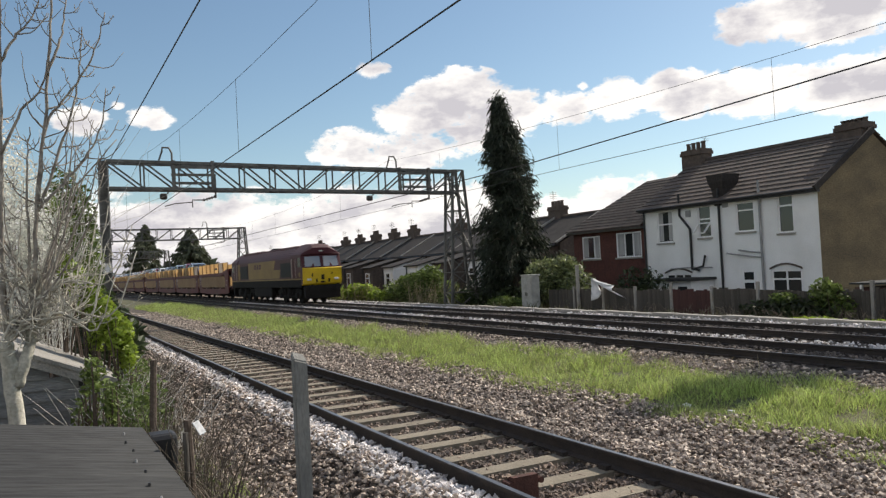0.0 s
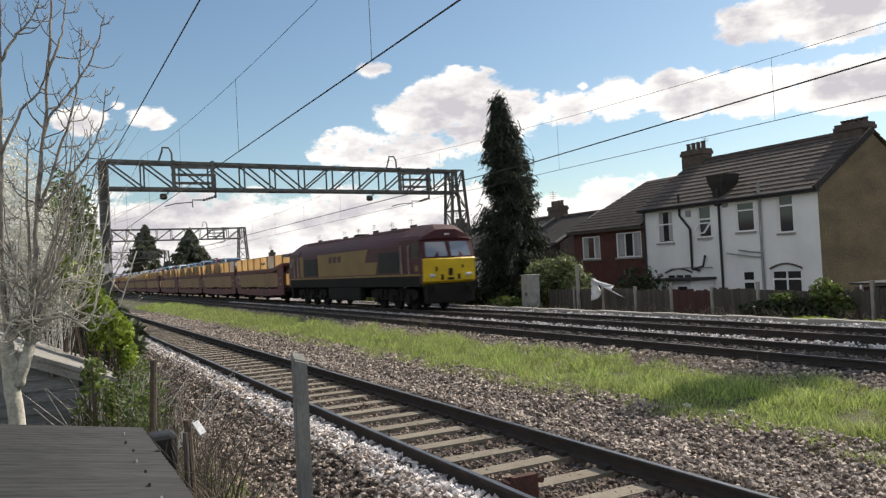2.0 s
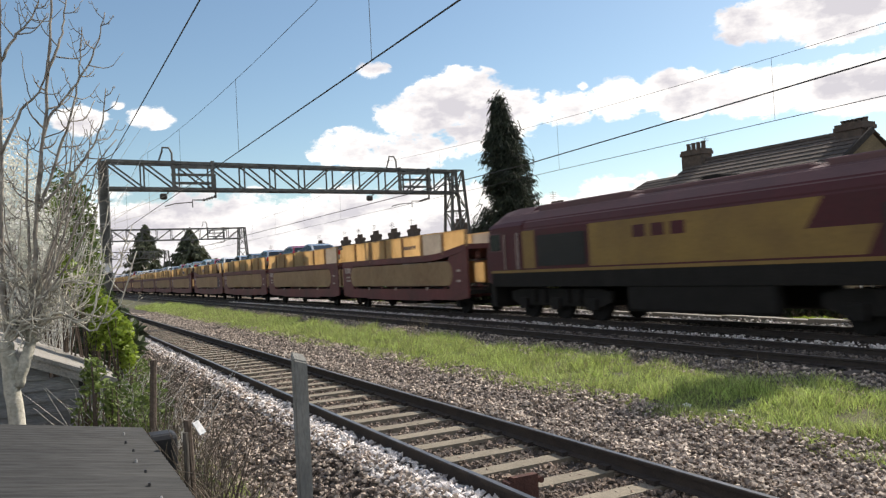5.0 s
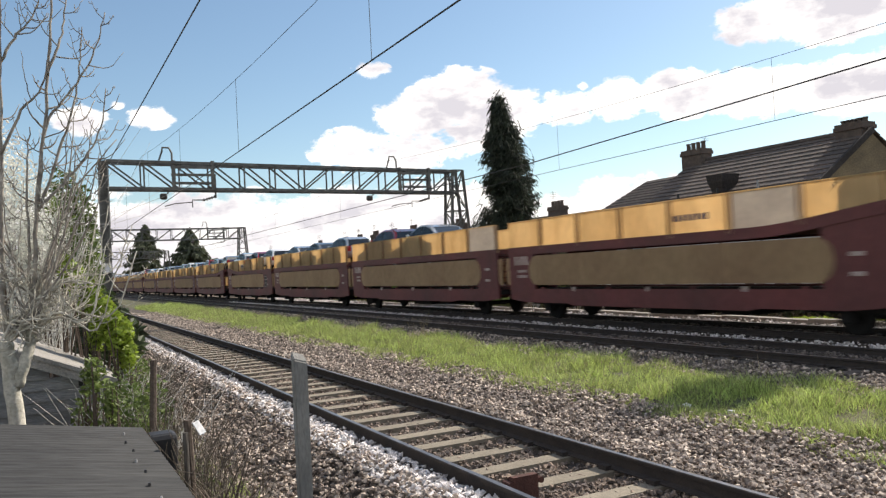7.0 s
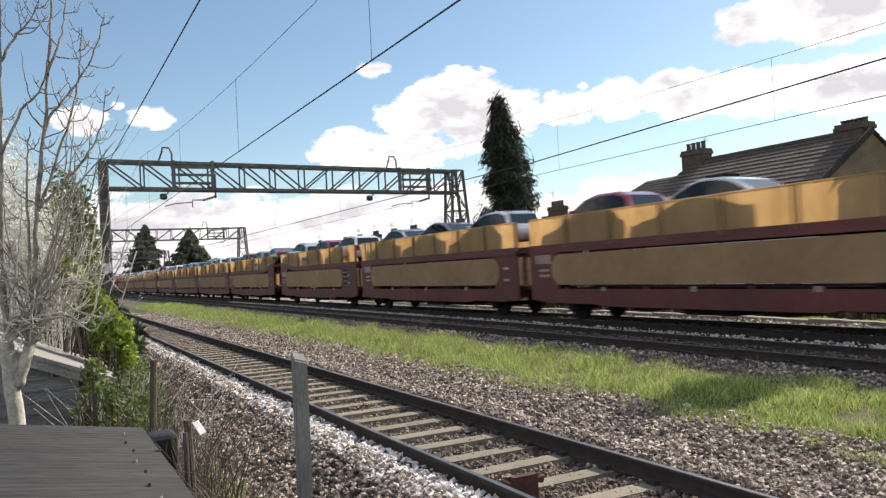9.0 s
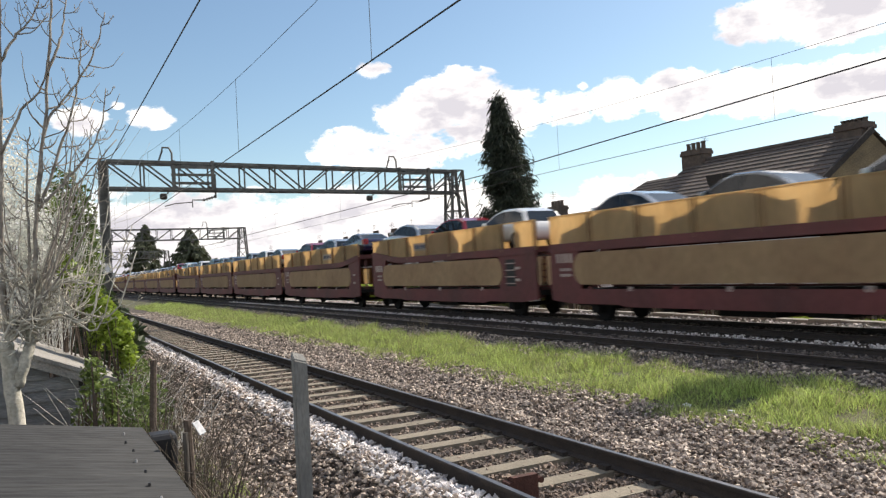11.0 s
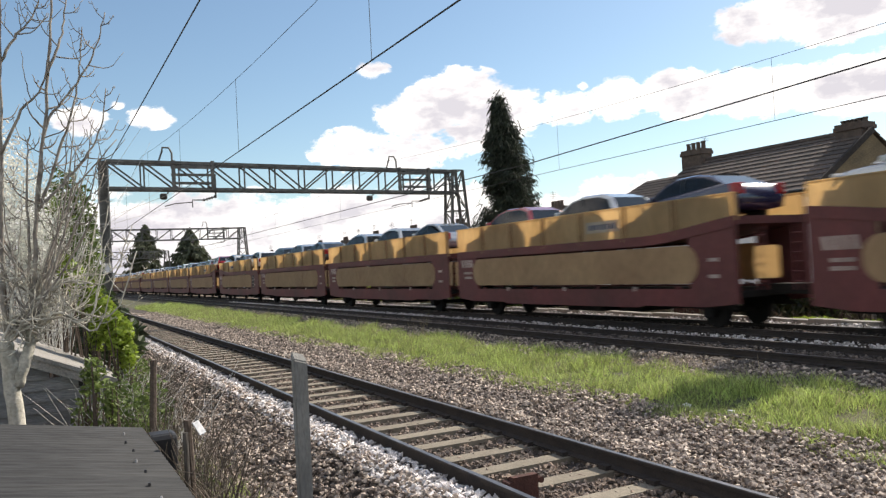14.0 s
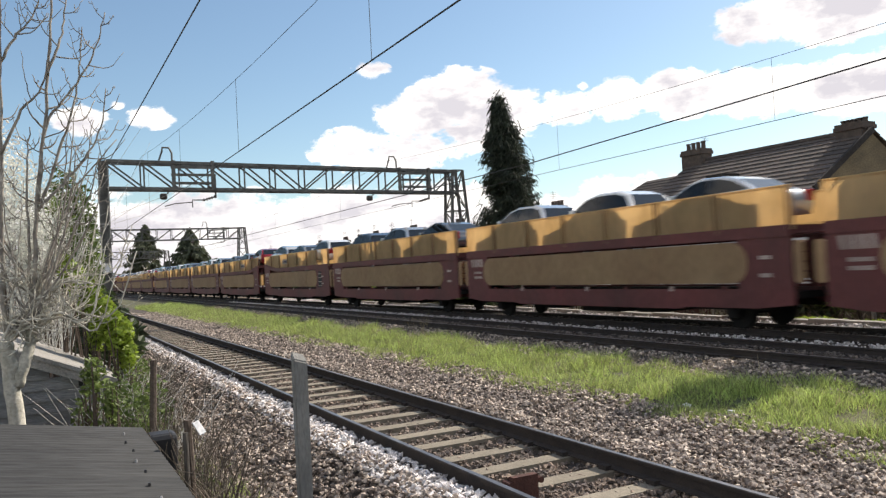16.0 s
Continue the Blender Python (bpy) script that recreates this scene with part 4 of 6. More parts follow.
def deck_line(y, kind):
    """Height of the upper deck's edge beam along a wagon."""
    if kind in ("front", "first"):
        u = max(0.0, (4.6 - y) / 4.6)
    elif kind == "rear":
        u = max(0.0, (y - (PITCH - 4.6)) / 4.6)
    else:
        u = 0.0
    return 2.22 + 0.40 * (u * u * (3 - 2 * u))


def build_wagon(kind):
    root = empty("car_carrier_wagon", LINE_B, 60, 0.027, label="maroon two-deck car carrier wagon with yellow side panels", category="railway wagon", group="car carrier wagons")
    y0, y1 = (1.2 if kind in ("front", "first") else 0.42), PITCH - (0.8 if kind == "rear" else 0.42)
    n = 24
    for s in (-1, 1):
        xo, xi = s * 1.32, s * 1.24
        xa, xb = sorted((xo, xi))
        # sole bar with fishbelly
        bm = bmesh.new()
        extrude_x(bm, [(y0, 0.66), (y0 + 1.0, 0.56), (y0 + 3.3, 0.56), (y0 + 3.6, 0.50), (y1 - 3.6, 0.50), (y1 - 3.3, 0.56), (y1 - 1.0, 0.56), (y1, 0.66), (y1, 1.02), (y0, 1.02)], xa, xb)
        part("sole_bar", bm, "wagon_red", root)
        # end pillars
        for ya, yb in ((y0, y0 + (2.45 if kind == "rear" else 1.55)), (y1 - 1.55, y1)):
            bm = bmesh.new()
            za = deck_line((ya + yb) / 2, kind)
            extrude_x(bm, [(ya, 1.02), (yb, 1.02), (yb, za), (ya, deck_line(ya, kind) if ya == y0 else za)] if ya == y0 else
                      [(ya, 1.02), (yb, 1.02), (yb, deck_line(yb, kind)), (ya, za)], xa, xb)
            pillar = part("end_pillar", bm, "wagon_red", root)
            xm = s * 1.33
            x2, x3 = sorted((xm - s * 0.008, xm + s * 0.004))
            c = (ya + yb) / 2
            if ya == y0:
                marks = [(c - 0.2, 0.32, z, 0.09, 0.0) for z in (1.30, 1.72)]
            else:
                # a slanted mark of four strokes, and two lines of small bars below it
                marks = [(c - 0.42 + n4 * 0.23, 0.13, 1.86, 0.30, 0.05) for n4 in range(4)]
                marks += [(c - 0.3 + n3 * 0.2, 0.15, z, 0.09, 0.0) for z in (1.42, 1.60) for n3 in range(3)]
            for o, wide, z, tall, slant in marks:
                bm = bmesh.new()
                extrude_x(bm, [(o, z), (o + wide, z), (o + wide + slant, z + tall), (o + slant, z + tall)], x2, x3)
                part("lettering_bar", bm, "bar_white", pillar, "faded pale lettering bar")
        # upper edge beam
        bm = bmesh.new()
        top = [(y0 + (y1 - y0) * k / n, deck_line(y0 + (y1 - y0) * k / n, kind) + 0.27) for k in range(n + 1)]
        low = [(y, z - 0.27) for y, z in top]
        extrude_x(bm, low + top[::-1], *sorted((s * 1.225, s * 1.345)))
        part("deck_beam", bm, "wagon_red", root)
        # lower infill panel, round ended
        bm = bmesh.new()
        lead = y0 + (2.2 if kind == "rear" else 1.25)
        extrude_x(bm, rounded(lead, y1 - 1.25, 1.16, 2.16, 0.46, 8), *sorted((s * 1.262, s * 1.338)))
        low_panel = part("lower_panel", bm, "panel_brown", root, "grimy tan lower side panel with round ends")
        for k in range(1, 4):
            yy = y0 + 1.3 + (y1 - y0 - 2.6) * k / 4
            bm = bmesh.new()
            box(bm, *sorted((s * 1.33, s * 1.345)), yy - 0.03, yy + 0.03, 1.18, 2.17)
            part("panel_seam", bm, "panel_brown", low_panel)
        # blocks along the slot; the pale ones stand for daylight seen through it
        for k in range(7):
            yy = y0 + 2.0 + (y1 - y0 - 4.0) * k / 6
            bm = bmesh.new()
            box(bm, *sorted((s * 1.27, s * 1.33)), yy - 0.07, yy + 0.07, 0.96, 1.09, 0.01)
            part("bracket", bm, "bar_white" if k % 2 else "wagon_red", root)
        if kind == "rear":
            # no real hollow: a flat dark patch paints the shade behind the rungs
            bm = bmesh.new()
            box(bm, *sorted((s * 1.318, s * 1.323)), 1.75, 2.35, 1.12, 2.08)
            hole = part("ladder_recess", bm, "grille", root, "flat dark patch as the shade of a recess, with pale ladder rungs")
            for z in range(4):
                bm = bmesh.new()
                tube(bm, [(s * 1.335, 1.75, 1.22 + z * 0.24), (s * 1.335, 2.35, 1.22 + z * 0.24)], 0.022, 0.022, 6)
                part("rung", bm, "bar_white", hole)
        # upper yellow panel in lengths
        m = 7
        for k in range(m):
            ya, yb = y0 + (y1 - y0) * k / m, y0 + (y1 - y0) * (k + 1) / m
            if kind == "rear" and k < 2:
                ya, yb = (y0, 1.75) if k == 0 else (2.55, yb)
            st = 3
            lo = [(ya + (yb - ya) * i / st, deck_line(ya + (yb - ya) * i / st, kind) + 0.25) for i in range(st + 1)]
            hi = [(yb, 3.38), (ya, 3.38)]
            bm = bmesh.new()
            extrude_x(bm, lo + hi, *sorted((s * 1.285, s * 1.293)))
            white = (kind == "first" and k == 1) or (kind == "second" and k == 0)
            up = part("upper_panel", bm, "panel_white" if white else "panel_yellow", root, "weathered cream panel" if white else "translucent yellow side panel")
            for o in (-0.09, 0.06):
                bm = bmesh.new()
                box(bm, *sorted((s * 1.28, s * 1.345)), ya + o, ya + o + 0.03, lo[0][1] - 0.1, 3.38)
                part("upright", bm, "panel_brown", up, "grimy upright")
        bm = bmesh.new()
        box(bm, *sorted((s * 1.27, s * 1.31)), y0, y1, 3.36, 3.40)
        part("top_rail", bm, "panel_yellow", root)
        if kind in ("second", "middle"):
            continue
        # plain bars where the name stands
        nb = {"first": 5.75, "front": 5.45, "rear": 8.6}[kind]
        bm = bmesh.new()
        for k in range(8):
            box(bm, *sorted((s * 1.293, s * 1.300)), nb + 0.15 + k * 0.16, nb + 0.26 + k * 0.16, 2.80 + 0.01 * (k % 3), 2.98 - 0.015 * (k % 2))
        if kind == "first":
            part("lettering_bar", bm, "bar_blue", root, "dark blue lettering bars")
            continue
        sign = bmesh.new()
        box(sign, *sorted((s * 1.290, s * 1.297)), nb, nb + 1.55, 2.72, 3.06)
        sg = part("name_board", sign, "panel_white", root, "cream name board with plain bars")
        part("lettering_bar", bm, "bar_blue", sg, "dark blue lettering bars")
    bm = bmesh.new()
    pts = [(y0 + (y1 - y0) * k / n, deck_line(y0 + (y1 - y0) * k / n, kind) + 0.26) for k in range(n + 1)]
    extrude_x(bm, [(y, z - 0.2) for y, z in pts] + pts[::-1], -1.23, 1.23)
    part("upper_deck", bm, "wagon_red", root)
    bm = bmesh.new()
    box(bm, -1.24, 1.24, y0, y1, 0.80, 0.96)
    part("lower_deck", bm, "underframe", root)
    for ya in (2.4, PITCH - 2.4):
        for s in (-1, 1):
            bm = bmesh.new()
            extrude_x(bm, [(ya - 0.95, 0.5), (ya + 0.95, 0.5), (ya + 0.5, 0.82), (ya - 0.5, 0.82)], s * 1.05 - 0.06, s * 1.05 + 0.06)
            box(bm, s * 1.05 - 0.12, s * 1.05 + 0.12, ya - 0.16, ya + 0.16, 0.28, 0.6, 0.03)
            part("axle_guard", bm, "underframe", root)
        wheelset(root, ya, 0.42)
    for yb, w, z0 in ((PITCH * 0.36, 0.5, 0.34), (PITCH * 0.5, 0.9, 0.30), (PITCH * 0.66, 0.4, 0.36)):
        bm = bmesh.new()
        box(bm, -0.85, 0.85, yb - w, yb + w, z0, 0.79, 0.03)
        part("brake_gear", bm, "underframe", root)
    # gangway plates and couplers at the ends
    for end, (ya, yb) in enumerate(((0.0, y0), (y1, PITCH))):
        bm = bmesh.new()
        box(bm, -0.25, 0.25, ya - 0.04, yb + 0.04, 0.85, 1.1)
        part("coupler", bm, "underframe", root)
        for s in (-1, 1):
            bm = bmesh.new()
            for z in range(6):
                tube(bm, [(s * 1.15, (ya + yb) / 2 - 0.12, 1.2 + z * 0.22), (s * 1.15, (ya + yb) / 2 + 0.12, 1.2 + z * 0.22)], 0.02, 0.02, 6)
            for o in (-0.12, 0.12):
                beam(bm, (s * 1.15, (ya + yb) / 2 + o, 1.0), (s * 1.15, (ya + yb) / 2 + o, 2.5), 0.03)
            part("end_ladder", bm, "wagon_red", root)
            if yb - ya < 0.6:
                bm = bmesh.new()
                inner = yb - 0.02 if end == 0 else ya + 0.02
                lip = inner - 0.26 if end == 0 else inner + 0.26
                extrude_x(bm, rounded(min(inner, lip), max(inner, lip), 1.16, 2.12, 0.11), s * 1.27 - 0.02, s * 1.27 + 0.02)
                part("end_screen", bm, "panel_brown", root, "curved tan screen at the wagon end")
        if end == 0 and kind in ("front", "first"):
            for s in (-1, 1):
                bm = bmesh.new()
                extrude_x(bm, rounded(ya + 0.05, min(ya + 0.75, yb + 0.05), 1.28, 2.05, 0.1), s * 1.22 - 0.02, s * 1.22 + 0.02)
                part("end_flap", bm, "panel_yellow", root, "bright yellow end flap")
    return root


def build_car(paint, style, label):
    """A parked car, its tail towards -y, resting on z = 0 of its own space."""
    root = empty("car", LINE_B, 60, 2, label=label, category="car", group="cars on the upper decks")
    hw = 0.88
    if style == "hatch":
        low = [(-2.05, 0.30), (-2.12, 0.55), (-2.06, 0.88), (-1.9, 0.98), (0.85, 0.92), (1.55, 0.80), (2.0, 0.66), (2.12, 0.48), (2.05, 0.28)]
        cabin = [(-1.98, 0.92), (-1.72, 1.30), (-1.2, 1.45), (-0.2, 1.47), (0.35, 1.36), (1.12, 0.90)]
    else:
        low = [(-2.15, 0.30), (-2.22, 0.55), (-2.15, 0.90), (-1.75, 0.98), (0.75, 0.92), (1.6, 0.82), (2.1, 0.66), (2.22, 0.48), (2.12, 0.28)]
        cabin = [(-1.85, 0.95), (-1.25, 1.26), (-0.75, 1.38), (-0.05, 1.41), (0.35, 1.32), (1.15, 0.90)]
    bm = bmesh.new()
    extrude_x(bm, low, -hw, hw)
    es = [e for e in bm.edges if abs(e.verts[0].co.x) > 0.5 and e.verts[0].co.x * e.verts[1].co.x > 0]
    bmesh.ops.bevel(bm, geom=es, offset=0.10, segments=3, affect="EDGES", profile=0.6)
    part("body", bm, "paint_" + paint, root, smooth=True)
    bm = bmesh.new()
    rows = []
    for s, w in ((-1, 1), (-0.86, 1.0), (0.86, 1.0), (1, 1)):
        row = []
        for y, z in cabin:
            t = (z - 0.9) / 0.56
            x = s * (0.84 - 0.17 * t)
            row.append(bm.verts.new((x, y, z + (0.03 if abs(s) < 0.9 and z > 1.2 else -0.01 if z > 1.2 else 0))))
        rows.append(row)
    for a, b in zip(rows, rows[1:]):
        for i in range(len(cabin) - 1):
            f = bm.faces.new((a[i], a[i + 1], b[i + 1], b[i]))
            f.material_index = 1 if i in (0, len(cabin) - 2) and a is rows[1] else 0
    bm.faces.new(rows[0][::-1])
    bm.faces.new(rows[-1])
    bmesh.ops.recalc_face_normals(bm, faces=bm.faces[:])
    part("roof", bm, ["paint_" + paint, "car_glass"], root)
    for s in (-1, 1):
        bm = bmesh.new()
        inner = [(y * 0.90 + (-0.02), 0.95 + (z - 0.9) * 0.80) for y, z in cabin]
        vs = []
        for y, z in inner:
            t = (z - 0.9) / 0.56
            vs.append(bm.verts.new((s * (0.845 - 0.17 * t + 0.004), y, z)))
        f = bm.faces.new(vs)
        bmesh.ops.solidify(bm, geom=[f], thickness=0.012)
        win = part("side_window", bm, "car_glass", root, "dark side windows")
        bm = bmesh.new()
        beam(bm, (s * 0.80, -0.3, 0.95), (s * 0.70, -0.34, 1.38), 0.05)
        part("door_pillar", bm, "pipe_black", win)
        bm = bmesh.new()
        box(bm, *sorted((s * 0.86, s * 1.0)), 0.72, 0.86, 0.92, 1.06, 0.03)
        part("door_mirror", bm, "paint_" + paint, root)
        bm = bmesh.new()
        box(bm, *sorted((s * 0.60, s * 0.885)), low[1][0] - 0.0, low[1][0] + 0.25, 0.62, 0.93, 0.04)
        part("tail_light", bm, "lamp_red", root, "red tail light")
        bm = bmesh.new()
        box(bm, *sorted((s * 0.50, s * 0.86)), low[6][0] - 0.2, low[6][0] + 0.05, 0.56, 0.72, 0.04)
        part("headlight", bm, "lamp_clear", root)
        for y in (-1.30, 1.32):
            bm = bmesh.new()
            tube(bm, [(s * 0.70, y, 0.31), (s * 0.885, y, 0.31)], 0.31, 0.31, 20)
            wheel = part("wheel", bm, "tyre", root)
            bm = bmesh.new()
            tube(bm, [(s * 0.87, y, 0.31), (s * 0.895, y, 0.31)], 0.20, 0.18, 16)
            part("rim", bm, "alloy", wheel)
    return root


CAR_KINDS = {
    "silver": build_car("silver", "hatch", "silver hatchback on the wagon's upper deck"),
    "white": build_car("white", "hatch", "white hatchback on the wagon's upper deck"),
    "red": build_car("red", "hatch", "red hatchback on the wagon's upper deck"),
    "grey": build_car("grey", "saloon", "dark grey saloon car on the wagon's upper deck"),
    "blue": build_car("blue", "saloon", "dark blue car on the wagon's end slope"),
    "saloon": build_car("silver", "saloon", "silver saloon car on the wagon's upper deck"),
    "black": build_car("black", "hatch", "black hatchback on the wagon's upper deck"),
}
LOADS = [(None, None, None), (None, "saloon", "red"), ("silver", "grey", "saloon"), ("white", "red", "silver"),
         ("blue", "silver", "red"), ("saloon", "white", "silver"), ("grey", "silver", "black"), ("white", "grey", "silver"),
         ("red", "silver", "grey"), ("silver", "white", "saloon"), ("grey", "silver", "white"), ("silver", "black", "silver")]


def build_rake():
    kinds = {k: build_wagon(k) for k in ("first", "second", "middle", "rear", "front")}
    used = set()

    def place(model, key, m):
        if key in used:
            return copy_thing(model, m)
        used.add(key)
        model.matrix_basis = m
        return model
    for w in range(19):
        kind = "first" if w == 0 else "second" if w == 1 else ("front", "middle", "middle", "rear")[w % 4]
        back = FIRST + w * PITCH
        ob = place(kinds[kind], kind, pose(LINE_B, 48 + back, 0.027))
        TRAIN.append((ob, back))
        for k, colour in enumerate(LOADS[w % len(LOADS)] if w < len(LOADS) else LOADS[2 + w % 10]):
            if not colour:
                continue
            local = (3.6, 8.1, 12.6)[k]
            zf, zb = deck_line(local + 1.3, kind), deck_line(local - 1.3, kind)
            tilt = math.degrees(math.atan2(zf - zb, 2.6))
            car = place(CAR_KINDS[colour], colour, pose(LINE_B, 48 + back + local, 0.027 + (zf + zb) / 2 + 0.265, tilt))
            TRAIN.append((car, back + local))


build_rake()


# ---- houses ----
def window(parent, x, y0, y1, z0, z1, bars=(0.62,), mullion=(), curtain=False, sill=True, face=-1):
    """A window in a wall that faces -x: frame, panes, sill."""
    w = empty("window", 0, 0, 0)
    w.parent = parent
    bm = bmesh.new()
    t = 0.07
    box(bm, x - 0.05, x + 0.10, y0, y1, z0, z0 + t)
    box(bm, x - 0.05, x + 0.10, y0, y1, z1 - t, z1)
    for y in (y0, y1 - t, *[y0 + (y1 - y0) * m - t / 2 for m in mullion]):
        box(bm, x - 0.046, x + 0.10, y, y + t, z0 + t, z1 - t)
    for b in bars:
        z = z0 + (z1 - z0) * b
        box(bm, x - 0.042, x + 0.09, y0 + t, y1 - t, z - t / 2, z + t / 2)
    part("window_frame", bm, "upvc", w, "white window frame")
    bm = bmesh.new()
    box(bm, x - 0.01, x + 0.02, y0 + 0.03, y1 - 0.03, z0 + 0.03, z1 - 0.03)
    part("pane", bm, "pane", w, "dark reflecting glass")
    if curtain:
        for ya, yb in ((y0 + 0.06, y0 + 0.06 + (y1 - y0) * 0.28), (y1 - 0.06 - (y1 - y0) * 0.28, y1 - 0.06)):
            bm = bmesh.new()
            box(bm, x - 0.016, x + 0.006, ya, yb, z0 + 0.1, z1 - 0.08)
            part("curtain", bm, "curtain", w, "pale drawn-back curtain")
    if sill:
        bm = bmesh.new()
        box(bm, x - 0.14, x + 0.05, y0 - 0.07, y1 + 0.07, z0 - 0.09, z0 - 0.002)
        part("window_sill", bm, "concrete", w)
    return w


def chimney(parent, x, y, z0, z1, wx, wy, pots, material="brick_far", pot=0.34):
    bm = bmesh.new()
    box(bm, x - wx / 2, x + wx / 2, y - wy / 2, y + wy / 2, z0, z1 - 0.3)
    box(bm, x - wx / 2 - 0.06, x + wx / 2 + 0.06, y - wy / 2 - 0.06, y + wy / 2 + 0.06, z1 - 0.298, z1 - 0.12)
    box(bm, x - wx / 2 - 0.02, x + wx / 2 + 0.02, y - wy / 2 - 0.02, y + wy / 2 + 0.02, z1 - 0.118, z1)
    stack = part("chimney", bm, material, parent, "sooty brick chimney stack")
    for k in range(pots):
        bm = bmesh.new()
        yy = y - wy / 2 + wy * (k + 0.5) / pots
        tube(bm, [(x, yy, z1 - 0.01), (x, yy, z1 + pot)], 0.13, 0.105, 10)
        tube(bm, [(x, yy, z1 + pot), (x, yy, z1 + pot + 0.06)], 0.135, 0.135, 10)
        part("chimney_pot", bm, "brick_far", stack)


def tiled_slope(parent, x0, z0, x1, z1, y0, y1, courses, material="tile"):
    """A roof slope in lapped courses from the eaves (x0, z0) to the ridge (x1, z1)."""
    dx, dz = (x1 - x0) / courses, (z1 - z0) / courses
    n = Vector((-(z1 - z0), 0, x1 - x0)).normalized()
    if n.z < 0:
        n = -n
    for k in range(courses):
        bm = bmesh.new()
        a = Vector((x0 + dx * k, 0, z0 + dz * k))
        b = Vector((x0 + dx * (k + 1.12), 0, z0 + dz * (k + 1.12)))
        outline = [a + n * 0.005, a + n * 0.065, b + n * 0.02, b - n * 0.015]
        m = max(2, int((y1 - y0) / 0.33))
        rows = []
        for i in range(m + 1):
            y = y0 + (y1 - y0) * i / m
            lift = 0.012 * (i % 2)
            rows.append([bm.verts.new((p.x, y, p.z + (lift if j in (1, 2) else 0))) for j, p in enumerate(outline)])
        for p, q in zip(rows, rows[1:]):
            for i in range(4):
                bm.faces.new((p[i], p[(i + 1) % 4], q[(i + 1) % 4], q[i]))
        bm.faces.new(rows[0])
        bm.faces.new(rows[-1][::-1])
        bmesh.ops.recalc_face_normals(bm, faces=bm.faces[:])
        part("tile_course", bm, material, parent)


def build_white_house():
    h = empty("house", 28, 25.6, -0.75, label="white rendered terraced house pair with brown tiled roof and brick gable", category="house")
    h.location = (0, 0, 0)
    X, EAVE, RIDGE, RX, BACK = 28.0, 4.46, 6.92, 31.7, 35.4
    Y0, Y1 = 20.55, 30.75
    wins = [(28.65, 29.75, 2.62, 4.22), (26.2, 27.0, 2.74, 4.25), (23.72, 24.72, 2.86, 4.2), (21.72, 22.5, 2.68, 4.28),
            (21.5, 23.0, -0.2, 1.12), (23.8, 24.6, -0.75, 1.2), (27.6, 29.3, -0.2, 1.05)]
    # front wall with openings, built from strips
    ys = sorted({Y0, Y1, *[w[0] for w in wins], *[w[1] for w in wins]})
    bm = bmesh.new()
    for a, b in zip(ys, ys[1:]):
        z = -1.0
        holes = sorted((w[2], w[3]) for w in wins if w[0] <= a and w[1] >= b)
        for lo, hi in holes:
            if lo > z:
                box(bm, X, X + 0.3, a, b, z, lo)
            z = hi
        box(bm, X, X + 0.3, a, b, z, EAVE)
    bmesh.ops.remove_doubles(bm, verts=bm.verts[:], dist=0.001)
    part("front_wall", bm, "render_white", h, "white painted render, stained")
    bm = bmesh.new()
    for y in (Y0 - 0.003, Y1 - 0.297):
        extrude_y(bm, [(X + 0.004, -1), (BACK, -1), (BACK, EAVE), (RX, RIDGE - 0.1), (X + 0.004, EAVE - 0.03)], y, y + 0.3)
    box(bm, BACK - 0.3, BACK, Y0 + 0.3, Y1 - 0.3, -1, EAVE)
    part("gable_wall", bm, "brick_yellow", h, "weathered brown stock brick gable")
    for k in range(4):
        y0, y1, z0, z1 = wins[k]
        window(h, X + 0.08, y0, y1, z0, z1, bars=(0.58,) if k < 2 else (0.72,), curtain=k in (0,))
    window(h, X + 0.08, 21.5, 23.0, -0.2, 1.12, bars=(0.7,), mullion=(0.5,))
    window(h, X + 0.08, 27.6, 29.3, -0.2, 1.05, bars=(0.7,), mullion=(0.33, 0.66), sill=False)
    bm = bmesh.new()
    box(bm, X + 0.02, X + 0.12, 23.8, 24.6, -0.75, 1.2)
    d = part("back_door", bm, "upvc", h, "white back door with glazed panels")
    for z0, z1 in ((0.72, 1.05), (-0.1, 0.58)):
        bm = bmesh.new()
        box(bm, X - 0.0, X + 0.03, 23.95, 24.45, z0, z1)
        part("pane", bm, "pane", d)
    # arched heads over the lower windows
    for yc, w, z in ((22.25, 0.8, 1.14), (28.45, 0.9, 1.07)):
        bm = bmesh.new()
        pts = [(yc - w + 2 * w * k / 8, z + 0.2 * math.sin(math.pi * k / 8)) for k in range(9)]
        extrude_x(bm, pts + [(y, zz + 0.08) for y, zz in pts[::-1]], X - 0.05, X + 0.03)
        part("window_arch", bm, "brick_far", h, "dark brick arch")
    # roof
    roof = empty("roof", 0, 0, 0)
    roof.parent = h
    tiled_slope(roof, X - 0.32, EAVE - 0.12, RX, RIDGE, Y0 - 0.12, Y1 + 0.05, 12)
    tiled_slope(roof, BACK + 0.3, EAVE - 0.12, RX, RIDGE, Y0 - 0.12, Y1 + 0.05, 9)
    bm = bmesh.new()
    tube(bm, [(RX, Y0 - 0.12, RIDGE + 0.04), (RX, Y1 + 0.05, RIDGE + 0.04)], 0.13, 0.13, 10)
    part("ridge_tiles", bm, "tile", roof)
    bm = bmesh.new()
    box(bm, X - 0.3, X + 0.02, Y0 - 0.1, Y1 + 0.05, EAVE - 0.22, EAVE - 0.1)
    part("fascia", bm, "pipe_black", roof)
    bm = bmesh.new()
